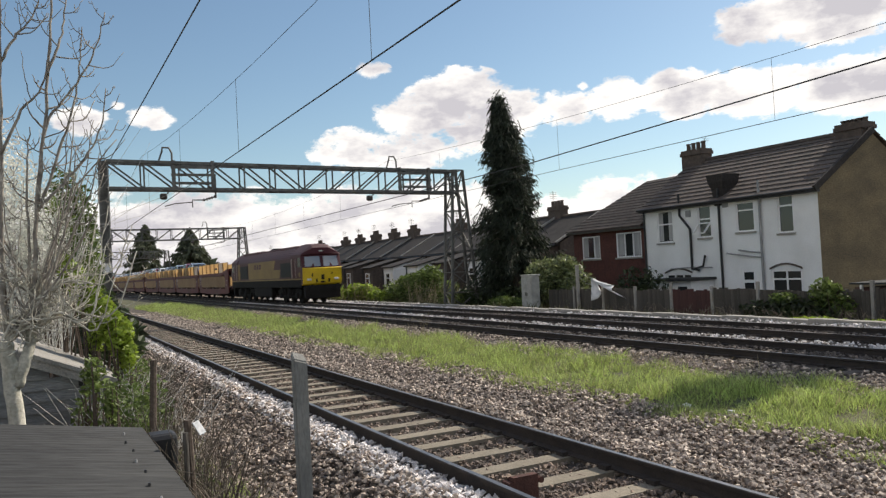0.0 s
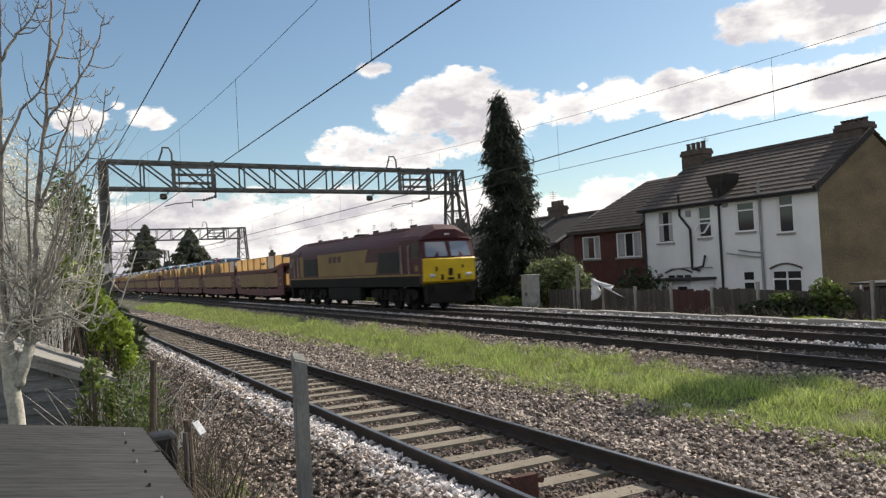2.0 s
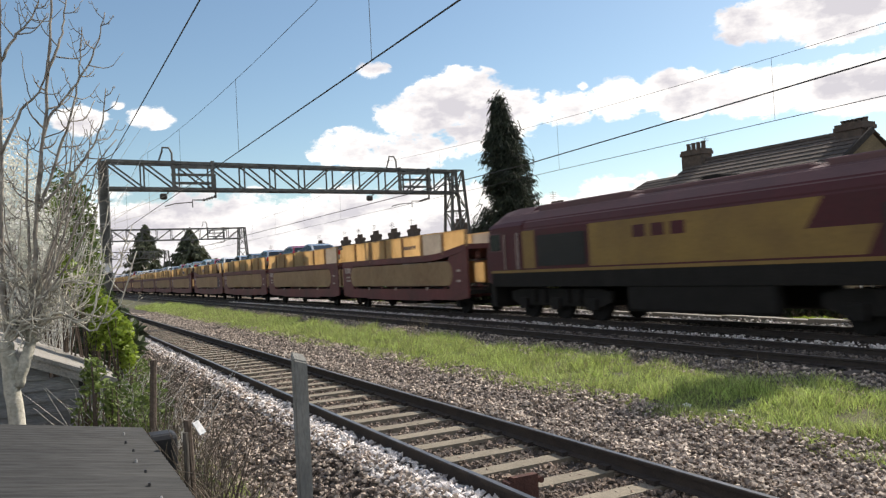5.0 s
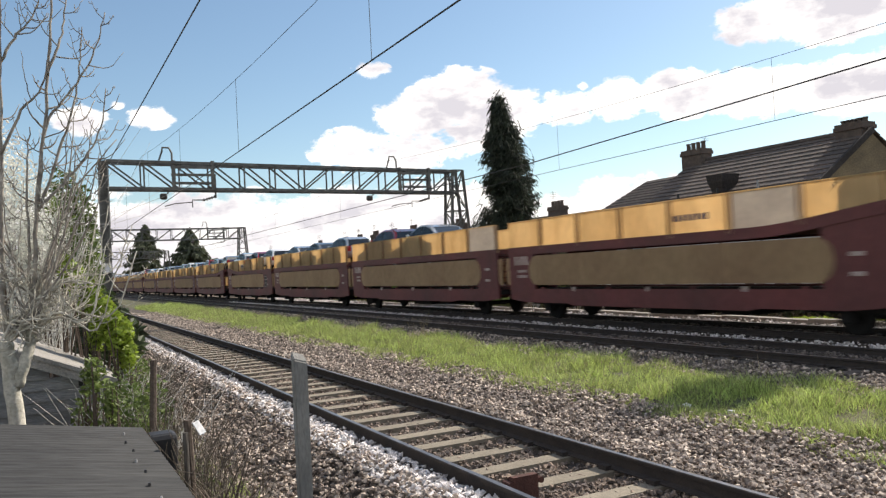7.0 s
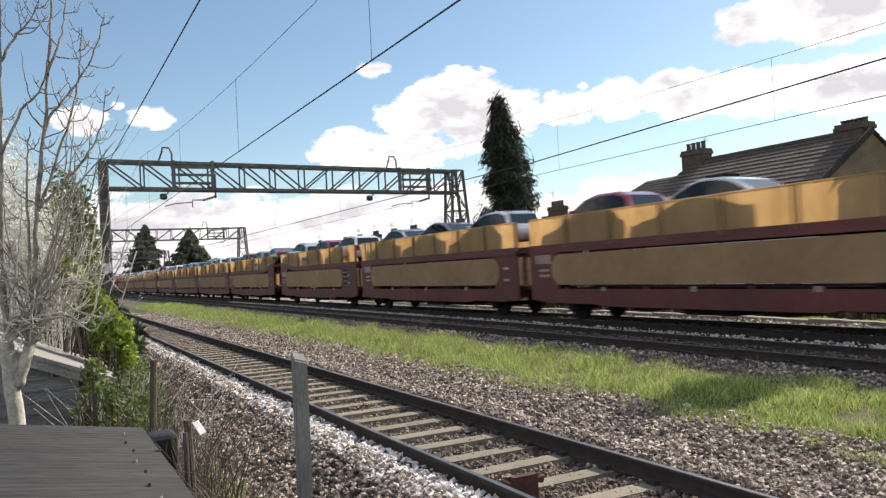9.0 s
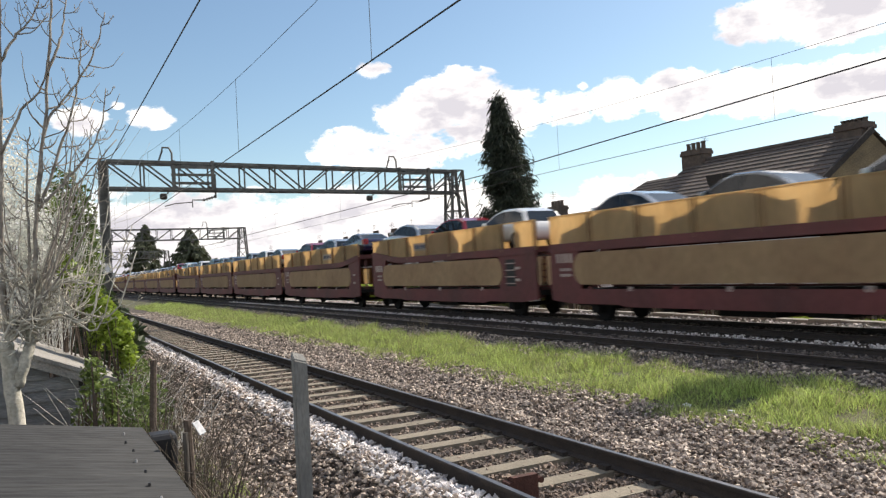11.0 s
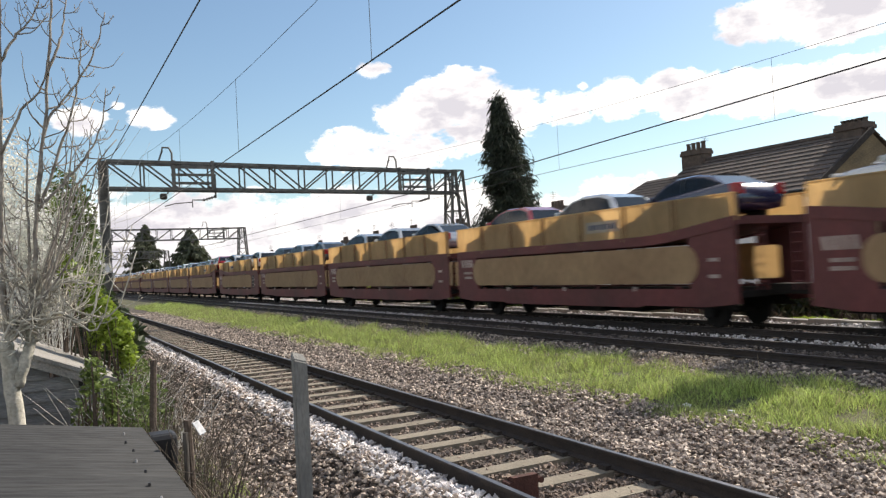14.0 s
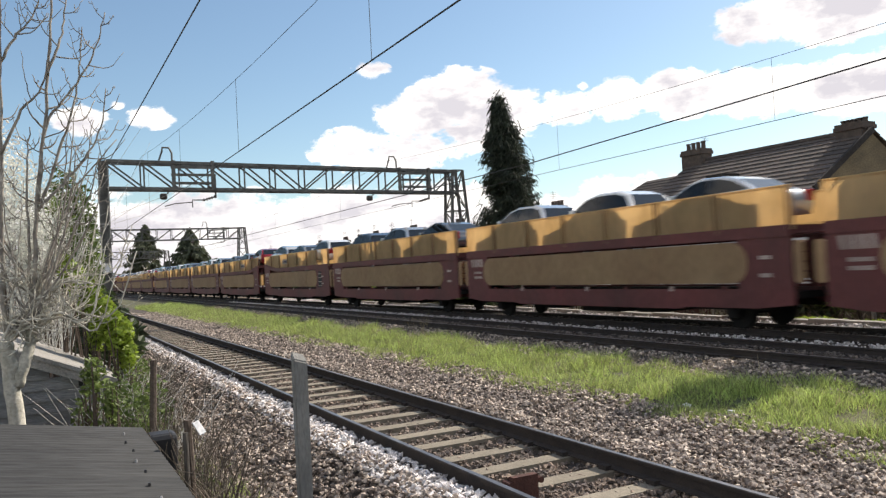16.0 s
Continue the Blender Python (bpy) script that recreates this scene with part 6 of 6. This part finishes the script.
def build_bare_tree():
    root = empty("bare_tree", -0.2, 9.0, -0.8, label="bare pollarded tree with pale bark and long upright shoots", category="tree")
    rnd = random.Random(8)
    bm = bmesh.new()
    tube(bm, smooth_path([(0.0, 0, -0.1), (-0.02, 0, 0.9), (-0.07, 0.02, 1.7), (-0.12, 0, 2.15)], rnd, 0.004), 0.085, 0.075, 12)
    tube(bm, smooth_path([(-0.03, 0, 1.75), (0.06, -0.02, 2.02), (0.13, 0, 2.3)], rnd, 0.004), 0.062, 0.05, 10)
    for x, z, r in ((-0.12, 2.15, 0.085), (0.12, 2.28, 0.065), (-0.06, 1.95, 0.07)):
        bmesh.ops.create_icosphere(bm, subdivisions=2, radius=r, matrix=Matrix.Translation((x, 0, z)))
    part("trunk", bm, "bark_pale", root, "pale greenish trunk with knuckles", smooth=True)
    # tall leaders, then the low limbs that droop and rise again from the knuckles
    leaders = [[(0.13, 2.27), (0.17, 2.97), (0.23, 3.78), (0.34, 4.79), (0.41, 5.64), (0.43, 6.15)],
               [(0.22, 3.60), (0.32, 4.41), (0.48, 4.68), (0.71, 5.03), (0.84, 5.32), (0.93, 5.68)],
               [(-0.10, 2.15), (-0.12, 2.92), (-0.10, 3.96), (-0.08, 4.83), (-0.05, 6.05)],
               [(0.23, 3.55), (0.46, 3.82), (0.68, 4.09), (0.85, 4.43), (0.91, 4.85)],
               [(-0.10, 4.10), (0.11, 4.57), (0.30, 4.82), (0.40, 5.28)],
               [(-0.08, 5.05), (0.09, 5.37), (0.22, 5.53), (0.33, 5.85)],
               [(0.35, 4.95), (0.46, 5.28), (0.52, 5.50), (0.57, 5.95)],
               [(0.24, 3.60), (0.42, 4.10), (0.57, 4.57), (0.66, 5.06), (0.70, 5.50)],
               [(0.13, 2.33), (0.12, 3.26), (0.13, 3.96), (0.17, 4.40)],
               [(0.15, 2.60), (0.35, 3.19), (0.61, 3.79), (1.00, 4.30)]]
    for k, way in enumerate(leaders):
        bm = bmesh.new()
        depth = rnd.uniform(-0.25, 0.25) if k in (4, 5, 6, 9) else 0.0
        pts = smooth_path([(x, depth * i / len(way), z) for i, (x, z) in enumerate(way)], rnd, 0.007)
        sprout(bm, pts, 0.027 if k in (0, 2) else 0.018, rnd, 0.40, 0.52, 2, 0.8)
        part("limb", bm, "limb", root, "slender limb coloured dark as a silhouette", smooth=True)
    # younger rods between the leaders
    for k in range(14):
        bm = bmesh.new()
        x0, z0 = ((-0.12, 2.2), (0.12, 2.3), (0.16, 2.7))[k % 3]
        tx, ty, tz = rnd.uniform(-0.35, 0.85), rnd.uniform(-0.4, 0.4), rnd.uniform(3.1, 4.7)
        way = [(x0, 0, z0), (x0 + (tx - x0) * 0.5, ty * 0.5, z0 + (tz - z0) * 0.35), (x0 + (tx - x0) * 0.85, ty * 0.9, z0 + (tz - z0) * 0.7), (tx, ty, tz)]
        sprout(bm, smooth_path(way, rnd, 0.007), rnd.uniform(0.010, 0.016), rnd, 0.36, 0.4, 2, 0.7)
        part("limb", bm, "limb" if tz > 3.8 else "bark_pale", root, smooth=True)
    for k in range(24):
        bm = bmesh.new()
        x0, z0 = ((-0.12, 2.18), (0.12, 2.30), (0.15, 2.6))[k % 3]
        out = rnd.choice((-0.5, 0.45, 0.7, 0.85, 1.0)) * rnd.uniform(0.6, 1.0)
        yy = rnd.uniform(-0.45, 0.45)
        drop = rnd.uniform(-0.25, 0.25)
        way = [(x0, 0, z0), (x0 + out * 0.35, yy * 0.4, z0 + 0.18 + drop * 0.3), (x0 + out * 0.75, yy * 0.8, z0 + 0.12 + drop), (x0 + out, yy, z0 + 0.45 + drop + rnd.uniform(0, 0.5))]
        sprout(bm, smooth_path(way, rnd, 0.012), rnd.uniform(0.013, 0.021), rnd, 0.5, 0.34, 2, 0.35)
        part("limb", bm, "bark_pale", root, "pale low limb with sunlight put into its colour", smooth=True)


build_bare_tree()


def twig_thicket(name, label, spots, height, count, seed, material="twig", r=0.008, lean=0.35, category="scrub"):
    """Dense thin stems that rise from some patches: centre x, y, half sizes."""
    rnd = random.Random(seed)
    bm = bmesh.new()
    for x, y, sx, sy, base in spots:
        for _ in range(count):
            a = Vector((x + rnd.uniform(-sx, sx), y + rnd.uniform(-sy, sy), base))
            h = height * rnd.uniform(0.4, 1.15)
            b = a + Vector((rnd.gauss(0, lean) * h, rnd.gauss(0, lean) * h, h))
            m = a.lerp(b, 0.55) + Vector((rnd.gauss(0, 0.08), rnd.gauss(0, 0.08), 0.05)) * h
            tube(bm, [a, m, b], r * rnd.uniform(0.7, 1.4), r * 0.35, 3, False)
            for _ in range(2):
                s = a.lerp(b, rnd.uniform(0.3, 0.8))
                tube(bm, [s, s + Vector((rnd.gauss(0, 0.3), rnd.gauss(0, 0.3), rnd.uniform(0.0, 0.35))) * h * 0.6], r * 0.6, r * 0.25, 3, False)
    ob = part(name, bm, material)
    return tagged(ob, label, category, kind="stuff")


M["blossom"] = mat("blossom", (0.84, 0.84, 0.80), 0.8, grain=8, amount=0.2, blotch=2, bump=0, island=0.25, translucent=0.4, second=(0.6, 0.6, 0.52))
twig_thicket("pale_twigs", "pale leafless twigs of a blossom tree", [(-0.25, 15.5, 0.75, 0.8, 0.6), (-0.6, 16.5, 0.7, 0.8, 0.6)], 3.6, 150, 31, "pale_twig", 0.007, 0.16, "twigs")
bush("blossom_tree", "bare tree in pale early blossom behind the sheds", [((-0.35, 15.6, 3.2), (0.55, 0.8, 1.5), 2600), ((-0.9, 16.2, 3.9), (0.6, 0.8, 1.6), 2200), ((0.1, 15.5, 2.5), (0.42, 0.6, 0.95), 1100)], 0.026, "blossom", 32, "tree")
bush("ivy_clad_tree", "ivy-clad tree stump, dark green", [((0.75, 20.5, 2.8), (0.55, 0.6, 2.0), 2600), ((0.2, 18.5, 2.4), (0.6, 0.7, 1.5), 1800), ((1.0, 24.0, 2.2), (0.7, 1.5, 1.5), 1800)], 0.055, "leaf", 33, "tree")
bush("ivy_bush", "bright yellow-green ivy over a fence post", [((0.66, 12.6, 1.75), (0.16, 0.3, 0.28), 900), ((0.82, 12.4, 1.45), (0.2, 0.3, 0.3), 1300), ((1.0, 12.2, 1.2), (0.2, 0.3, 0.3), 1100), ((0.5, 13.0, 2.0), (0.13, 0.3, 0.3), 500), ((0.36, 13.2, 2.2), (0.1, 0.2, 0.3), 260), ((1.1, 12.1, 0.9), (0.13, 0.3, 0.25), 400), ((0.72, 12.6, 1.15), (0.15, 0.3, 0.2), 300)], 0.030, "leaf_bright", 34)
bush("ivy_bush", "green ivy and brambles behind the shed roof", [((0.50, 9.4, 0.95), (0.13, 0.2, 0.22), 260), ((0.66, 9.3, 0.55), (0.07, 0.15, 0.4), 260), ((0.45, 9.5, 0.5), (0.2, 0.2, 0.3), 160), ((1.0, 10.5, 0.45), (0.4, 0.9, 0.4), 420), ((1.35, 14.0, 0.3), (0.35, 2.5, 0.45), 1300), ((1.15, 11.0, 0.1), (0.4, 1.2, 0.5), 1000), ((0.95, 9.6, 0.2), (0.25, 0.6, 0.5), 520), ((1.35, 9.0, -0.3), (0.3, 1.4, 0.3), 420)], 0.024, "leaf", 35)
bush("shrub", "low dark shrubs along the lineside boundary", [((1.2, 18.0, 0.6), (0.6, 3.5, 0.9), 1800), ((1.5, 27.0, 0.7), (0.7, 6.0, 1.2), 2200), ((1.2, 45.0, 1.2), (1.2, 12.0, 2.0), 2400), ((0.0, 75.0, 2.2), (2.0, 20.0, 3.0), 2400)], 0.10, "leaf_dark", 36)
twig_thicket("bramble_stems", "tangle of dry brown bramble stems beside the ballast", [(1.15, 8.6, 0.35, 0.8, -0.6), (1.3, 10.4, 0.45, 1.0, -0.55), (1.4, 13.0, 0.45, 1.6, -0.5), (1.25, 6.9, 0.2, 0.7, -0.65), (1.45, 16.5, 0.4, 2.0, -0.5)], 1.15, 130, 37)
twig_thicket("dead_stems", "pale dry dead stems", [(1.1, 9.8, 0.4, 1.5, -0.55), (1.2, 13.5, 0.4, 2.2, -0.5), (0.75, 10.2, 0.3, 0.6, -0.55), (0.8, 11.6, 0.3, 0.8, -0.4)], 1.2, 75, 38, "pale_twig", 0.006, 0.35)
blades("grass", 2500, lambda rnd: (rnd.uniform(1.2, 2.0), rnd.uniform(5, 20), -0.6, 1.0), 0.22, 0.012, "grass", "sparse weeds beside the ballast", 39)

bush("laurel_bush", "large pale-leaved evergreen bush behind the fence", [((22.2, 30.6, 1.15), (1.2, 1.7, 1.15), 3200), ((22.6, 32.4, 0.8), (1.0, 1.4, 1.2), 2000), ((22.0, 28.7, 0.5), (0.8, 1.1, 1.0), 1300), ((22.1, 29.6, 1.5), (0.7, 0.8, 0.6), 700), ((22.0, 31.8, 1.3), (0.7, 0.8, 0.7), 700)], 0.07, "laurel", 41)
bush("shrub", "tall green lineside shrub", [((22.0, 46.2, 0.7), (0.9, 2.4, 1.1), 2600), ((21.9, 43.6, 0.9), (0.8, 1.4, 1.25), 1900), ((21.9, 49.0, 0.3), (0.8, 1.6, 0.9), 900), ((21.8, 41.2, 0.4), (0.6, 1.0, 0.8), 600)], 0.085, "leaf", 42, droop=-0.2)
bush("shrub", "low bright green shrub by the line", [((21.6, 55.0, 0.35), (0.9, 2.8, 0.7), 1500), ((21.4, 62.0, 0.3), (0.9, 3.5, 0.9), 1500), ((21.4, 51.0, 0.1), (0.7, 1.6, 0.5), 600)], 0.12, "leaf_bright", 43)
bush("shrub", "low grassy growth beside the cabinet", [((21.1, 33.6, 0.0), (0.5, 1.7, 0.35), 900), ((21.3, 31.6, -0.1), (0.4, 0.8, 0.3), 300), ((21.2, 39.6, 0.1), (0.5, 1.6, 0.5), 500)], 0.055, "leaf", 53)
bush("shrub", "dark shrub under the conifer", [((21.8, 38.5, 0.2), (0.7, 2.5, 0.6), 900), ((22.2, 35.0, 0.1), (0.7, 1.6, 0.7), 700), ((21.8, 70.0, 0.8), (1.2, 6.0, 1.4), 1600)], 0.10, "leaf_dark", 44)
bush("ivy_bush", "green ivy spilling over the garden fence", [((21.15, 15.45, 0.55), (0.35, 0.55, 0.45), 800), ((21.05, 16.9, 0.38), (0.25, 0.6, 0.2), 330), ((21.1, 14.8, 0.2), (0.3, 0.4, 0.4), 260)], 0.05, "leaf", 45)
bush("ivy_bush", "dark ivy trailing down the garden fence", [((20.95, 16.6, -0.05), (0.3, 2.0, 0.45), 900), ((24.6, 27.5, 0.5), (0.6, 1.8, 1.0), 900)], 0.07, "leaf_dark", 46)
twig_thicket("bramble_stems", "dry brown scrub at the foot of the fence", [(20.6, 14.5, 0.5, 2.5, -0.45), (20.8, 18.0, 0.4, 1.5, -0.45), (20.6, 22.0, 0.3, 4.0, -0.45)], 0.6, 110, 47, "twig", 0.012, 0.5)
twig_thicket("dead_stems", "tall dry reeds beside the gantry tower", [(21.2, 42.0, 0.5, 3.0, -0.45), (20.9, 57, 0.6, 6.0, -0.4)], 1.6, 130, 48, "straw", 0.016, 0.15)
bush("stonecrop", "low yellow-green stonecrop by the far rail", [((18.95, 14.2, -0.06), (0.35, 0.9, 0.12), 700), ((18.95, 11.8, -0.06), (0.35, 1.2, 0.12), 700)], 0.035, "leaf_bright", 49, stems=0)
twig_thicket("weed_stems", "dry weed stems standing in the grass strip", [(9.9, 25.2, 0.15, 0.2, -0.27), (8.6, 47, 0.1, 0.2, -0.3), (9.9, 38, 0.1, 0.2, -0.3), (10.5, 22.0, 0.2, 0.6, -0.27)], 0.75, 9, 50, "straw", 0.008, 0.2)
bush("far_trees", "far line of hazy trees across the end of the line", [((-8, 290, 3), (14, 8, 6), 1500), ((14, 330, 3), (16, 8, 5.5), 1500), ((36, 260, 2.5), (10, 10, 5), 1500), ((33, 180, 2), (5, 16, 4), 1500)], 0.6, "leaf_dark", 51, "trees", stems=2)


# ---- the near garden ----
def build_near_shed():
    s = empty("garden_shed", 0, 0, 0, label="low garden shed with grey corrugated sheet roof", category="shed")
    x0, x1, y0, y1 = -3.2, 0.80, 3.6, 7.61
    slope = -0.165

    def rz(x):
        return 0.60 + (x - x1) * slope
    verts, faces = [], []
    ny = 240
    for j in range(ny + 1):
        y = y0 + (y1 - y0) * j / ny
        wave = 0.007 * math.sin(y / 0.11 * math.tau)
        for x in (x0, -1.2, -0.1, x1):
            verts.append((x, y, rz(x) + wave))
    for j in range(ny):
        for i in range(3):
            a = j * 4 + i
            faces.append((a, a + 1, a + 5, a + 4))
    n = len(verts)
    verts += [(x, y, z - 0.03) for x, y, z in verts]
    faces += [tuple(v + n for v in f[::-1]) for f in faces]
    for j in range(ny):
        a, b = j * 4 + 3, j * 4 + 7
        faces.append((a, a + n, b + n, b))
    for i in range(3):
        a = ny * 4 + i
        faces.append((a, a + n, a + n + 1, a + 1)[::-1])
    soup("roof_sheet", verts, faces, "felt", s, True)
    bm = bmesh.new()
    box(bm, x0 + 0.1, x1 - 0.12, y0, y1 - 0.12, -1.0, 0.52)
    for v in bm.verts:
        if v.co.z > 0:
            v.co.z = rz(v.co.x) - 0.05
    part("wall", bm, "wood_grey", s)
    for k in range(7):
        bm = bmesh.new()
        y = 4.9 + k * 0.38
        tube(bm, [(x1 - 0.2 - 0.02 * (k % 2), y, rz(x1 - 0.2)), (x1 - 0.2 - 0.02 * (k % 2), y, rz(x1 - 0.2) + 0.025)], 0.011, 0.007, 8)
        part("roof_bolt", bm, "pipe_black" if k % 3 else "pipe_grey", s)


build_near_shed()


def build_far_shed():
    s = empty("garden_shed", 0, 0, 0, label="dark boarded shed with pale sloping roof edge", category="shed")
    x0, x1, y0, y1 = -3.0, 0.86, 11.0, 13.6

    def rz(x):
        return 0.66 + (x1 - x) * 0.42
    for k in range(16):
        z0, z1 = -0.9 + k * 0.14, -0.9 + k * 0.14 + 0.15
        xr = min(x1 - 0.12, x1 - (z1 - 0.6) / 0.42) if z1 > 0.6 else x1 - 0.12
        if xr < x0 + 0.2:
            break
        bm = bmesh.new()
        extrude_x(bm, [(y0 - 0.012, z0), (y0 + 0.03, z0), (y0 + 0.03, z1), (y0 + 0.016, z1)], x0, xr)
        part("weatherboard", bm, "board_grey", s)
    bm = bmesh.new()
    box(bm, x0, x1 - 0.14, y0 + 0.035, y1 - 0.1, -0.9, 0.5)
    part("wall", bm, "wood_grey", s)
    bm = bmesh.new()
    extrude_y(bm, [(x0, rz(x0)), (x1, rz(x1)), (x1, rz(x1) + 0.05), (x0, rz(x0) + 0.05)], y0 - 0.12, y1)
    part("roof_sheet", bm, "concrete", s, "pale grey roof sheet")
    bm = bmesh.new()
    extrude_y(bm, [(x0, rz(x0) - 0.12), (x1 - 0.02, rz(x1 - 0.02) - 0.12), (x1 - 0.02, rz(x1 - 0.02) - 0.003), (x0, rz(x0) - 0.003)], y0 - 0.1, y0 - 0.06)
    part("barge_board", bm, "concrete", s, "pale grey barge board")


build_far_shed()


def build_stakes():
    bm = bmesh.new()
    tube(bm, [(0, 0, -0.2), (0.01, 0, 0.7), (-0.01, 0.01, 1.45)], 0.035, 0.03, 8)
    tagged(part("fence_stake", bm, "bark", at=(1.03, 6.5, -0.64)), "dark rotten wooden stake with a white tag", "stake")
    bm = bmesh.new()
    tube(bm, [(0, 0, -0.2), (-0.01, 0, 1.38)], 0.022, 0.02, 8)
    tagged(part("fence_stake", bm, "wood_grey", at=(0.985, 6.35, -0.64)), "thin grey wooden stake", "stake")
    bm = bmesh.new()
    box(bm, -0.030, 0.030, -0.005, 0.005, -0.06, 0.06, 0.003)
    ob = tagged(part("plastic_tag", bm, "white_tag", at=(1.10, 6.46, 0.745)), "small plain white plastic tag on a stake", "tag")
    ob.rotation_euler = (-0.6, -0.25, 0.4)
    bm = bmesh.new()
    tube(bm, [(0, 0, -0.2), (0.015, 0.01, 0.5), (-0.01, 0, 1.0), (0.02, 0, 1.68)], 0.045, 0.034, 8)
    tagged(part("fence_stake", bm, "bark", at=(1.06, 9.0, -0.6)), "short dead tree stump with peeling bark", "stake")
    bm = bmesh.new()
    box(bm, -0.14, 0.14, -0.14, 0.14, 0, 1.15, 0.05)
    tagged(part("planter", bm, "pipe_black", at=(1.0, 8.0, -0.68)), "dark square planter tub behind the shed", "planter")
    bm = bmesh.new()
    extrude_x(bm, [(-0.05, 0), (0.05, 0), (0.05, 0.2), (0.02, 0.22), (-0.05, 0.22)], -0.13, 0.13)
    for x in (-0.16, 0.16):
        tube(bm, [(x, -0.06, 0.16), (x, 0.06, 0.16)], 0.03, 0.03, 8)
    tagged(part("rail_joint_box", bm, "rust", at=(3.80, 5.92, -0.19)), "rusty steel box against the near rail", "rail fitting")


build_stakes()


def build_sheet():
    """A sheet gathered at the top and spread in folds below, one slack corner drawn along the fence."""
    verts, faces = [], []
    n, m = 26, 10
    for j in range(m + 1):
        v = j / m
        for i in range(n + 1):
            u = i / n
            wide = 0.10 + 1.5 * v ** 1.1
            y = 26.35 - wide * u * (1.0 if u < 0.45 else 1.0 + 0.25 * v)
            fold = (0.05 + 0.10 * v) * math.sin(u * 19 + 2.0 * v) + 0.04 * math.sin(u * 41 + 5 * v)
            z = 1.15 - 0.85 * v * (0.75 + 0.35 * math.sin(u * 7.0 + 0.6)) + 0.12 * v * u
            verts.append((20.95 - 0.12 * v + fold, y, z))
    for j in range(m):
        for i in range(n):
            a = j * (n + 1) + i
            if not (11 <= i <= 13 and j > 4):
                faces.append((a, a + 1, a + n + 2, a + n + 1))
    ob = soup("plastic_sheet", verts, faces, "cloth", None, True)
    ob.modifiers.new("thick", "SOLIDIFY").thickness = 0.006
    tagged(ob, "white plastic sheet hung in folds over the garden fence", "sheet")
    p = empty("garden_post", 21.05, 27.5, -0.5, label="tall weathered grey post with two slack lines", category="post")
    bm = bmesh.new()
    box(bm, -0.06, 0.06, -0.06, 0.06, -0.2, 2.25, 0.012)
    part("shaft", bm, "concrete", p)
    for z in (2.1, 1.8):
        bm = bmesh.new()
        tube(bm, [(0, -0.05, z), (-0.03, -0.6, z - 0.35), (-0.06, -1.15, z - 0.45 + 0.02)], 0.008, 0.008, 5)
        part("line", bm, "pipe_grey", p)


build_sheet()


def build_outhouse():
    o = empty("outhouse", 22.6, 12.6, -0.6, label="low dark red boarded outhouse beyond the fence", category="shed")
    bm = bmesh.new()
    box(bm, 0.05, 1.6, 0.0, 2.9, 0, 1.25)
    part("wall", bm, "wood_red", o)
    for k in range(20):
        bm = bmesh.new()
        box(bm, 0.0, 0.045, k * 0.145, k * 0.145 + 0.135, 0, 1.27)
        part("board", bm, "wood_red", o)
    for y in (0.4, 1.5, 2.6):
        bm = bmesh.new()
        box(bm, -0.09, -0.01, y, y + 0.07, 0, 1.35)
        part("post", bm, "upvc", o, "white post")
    bm = bmesh.new()
    box(bm, -0.12, 1.75, -0.1, 3.0, 1.36, 1.42)
    part("roof", bm, "felt", o)


build_outhouse()


def build_litter():
    rnd = random.Random(77)
    for x, y, s in ((8.27, 8.4, 0.07), (8.4, 7.7, 0.05), (7.9, 12.1, 0.04)):
        bm = bmesh.new()
        bmesh.ops.create_icosphere(bm, subdivisions=2, radius=s)
        for v in bm.verts:
            v.co *= rnd.uniform(0.6, 1.2)
            v.co.z *= 0.7
        tagged(part("litter", bm, "white_tag", at=(x, y, ground_z(x) + rough(x, y) + s * 0.5 + 0.05)), "crumpled white litter in the grass", "litter")


build_litter()


# ---- movement ----
def motions():
    for ob, back in TRAIN:
        rows = []
        start = ob.matrix_basis.copy()
        for k in range(9):
            t = 2.0 * k
            m = start.copy()
            m.translation.y = rake_y(t, back)
            rows.append((t, m))
        walk(ob, rows)
    # wheels roll on the rail
    for ob, back in TRAIN:
        for w in ob.children_recursive:
            if w.name.startswith("wheelset"):
                place, r = w.location.copy(), w.location.z
                rows = []
                for k in range(241):
                    t = k / 15
                    turn = (rake_y(0, back) - rake_y(t, back)) / r
                    rows.append((t, Matrix.LocRotScale(place, Euler((turn, 0, 0)).to_quaternion(), None)))
                walk(w, rows)


motions()
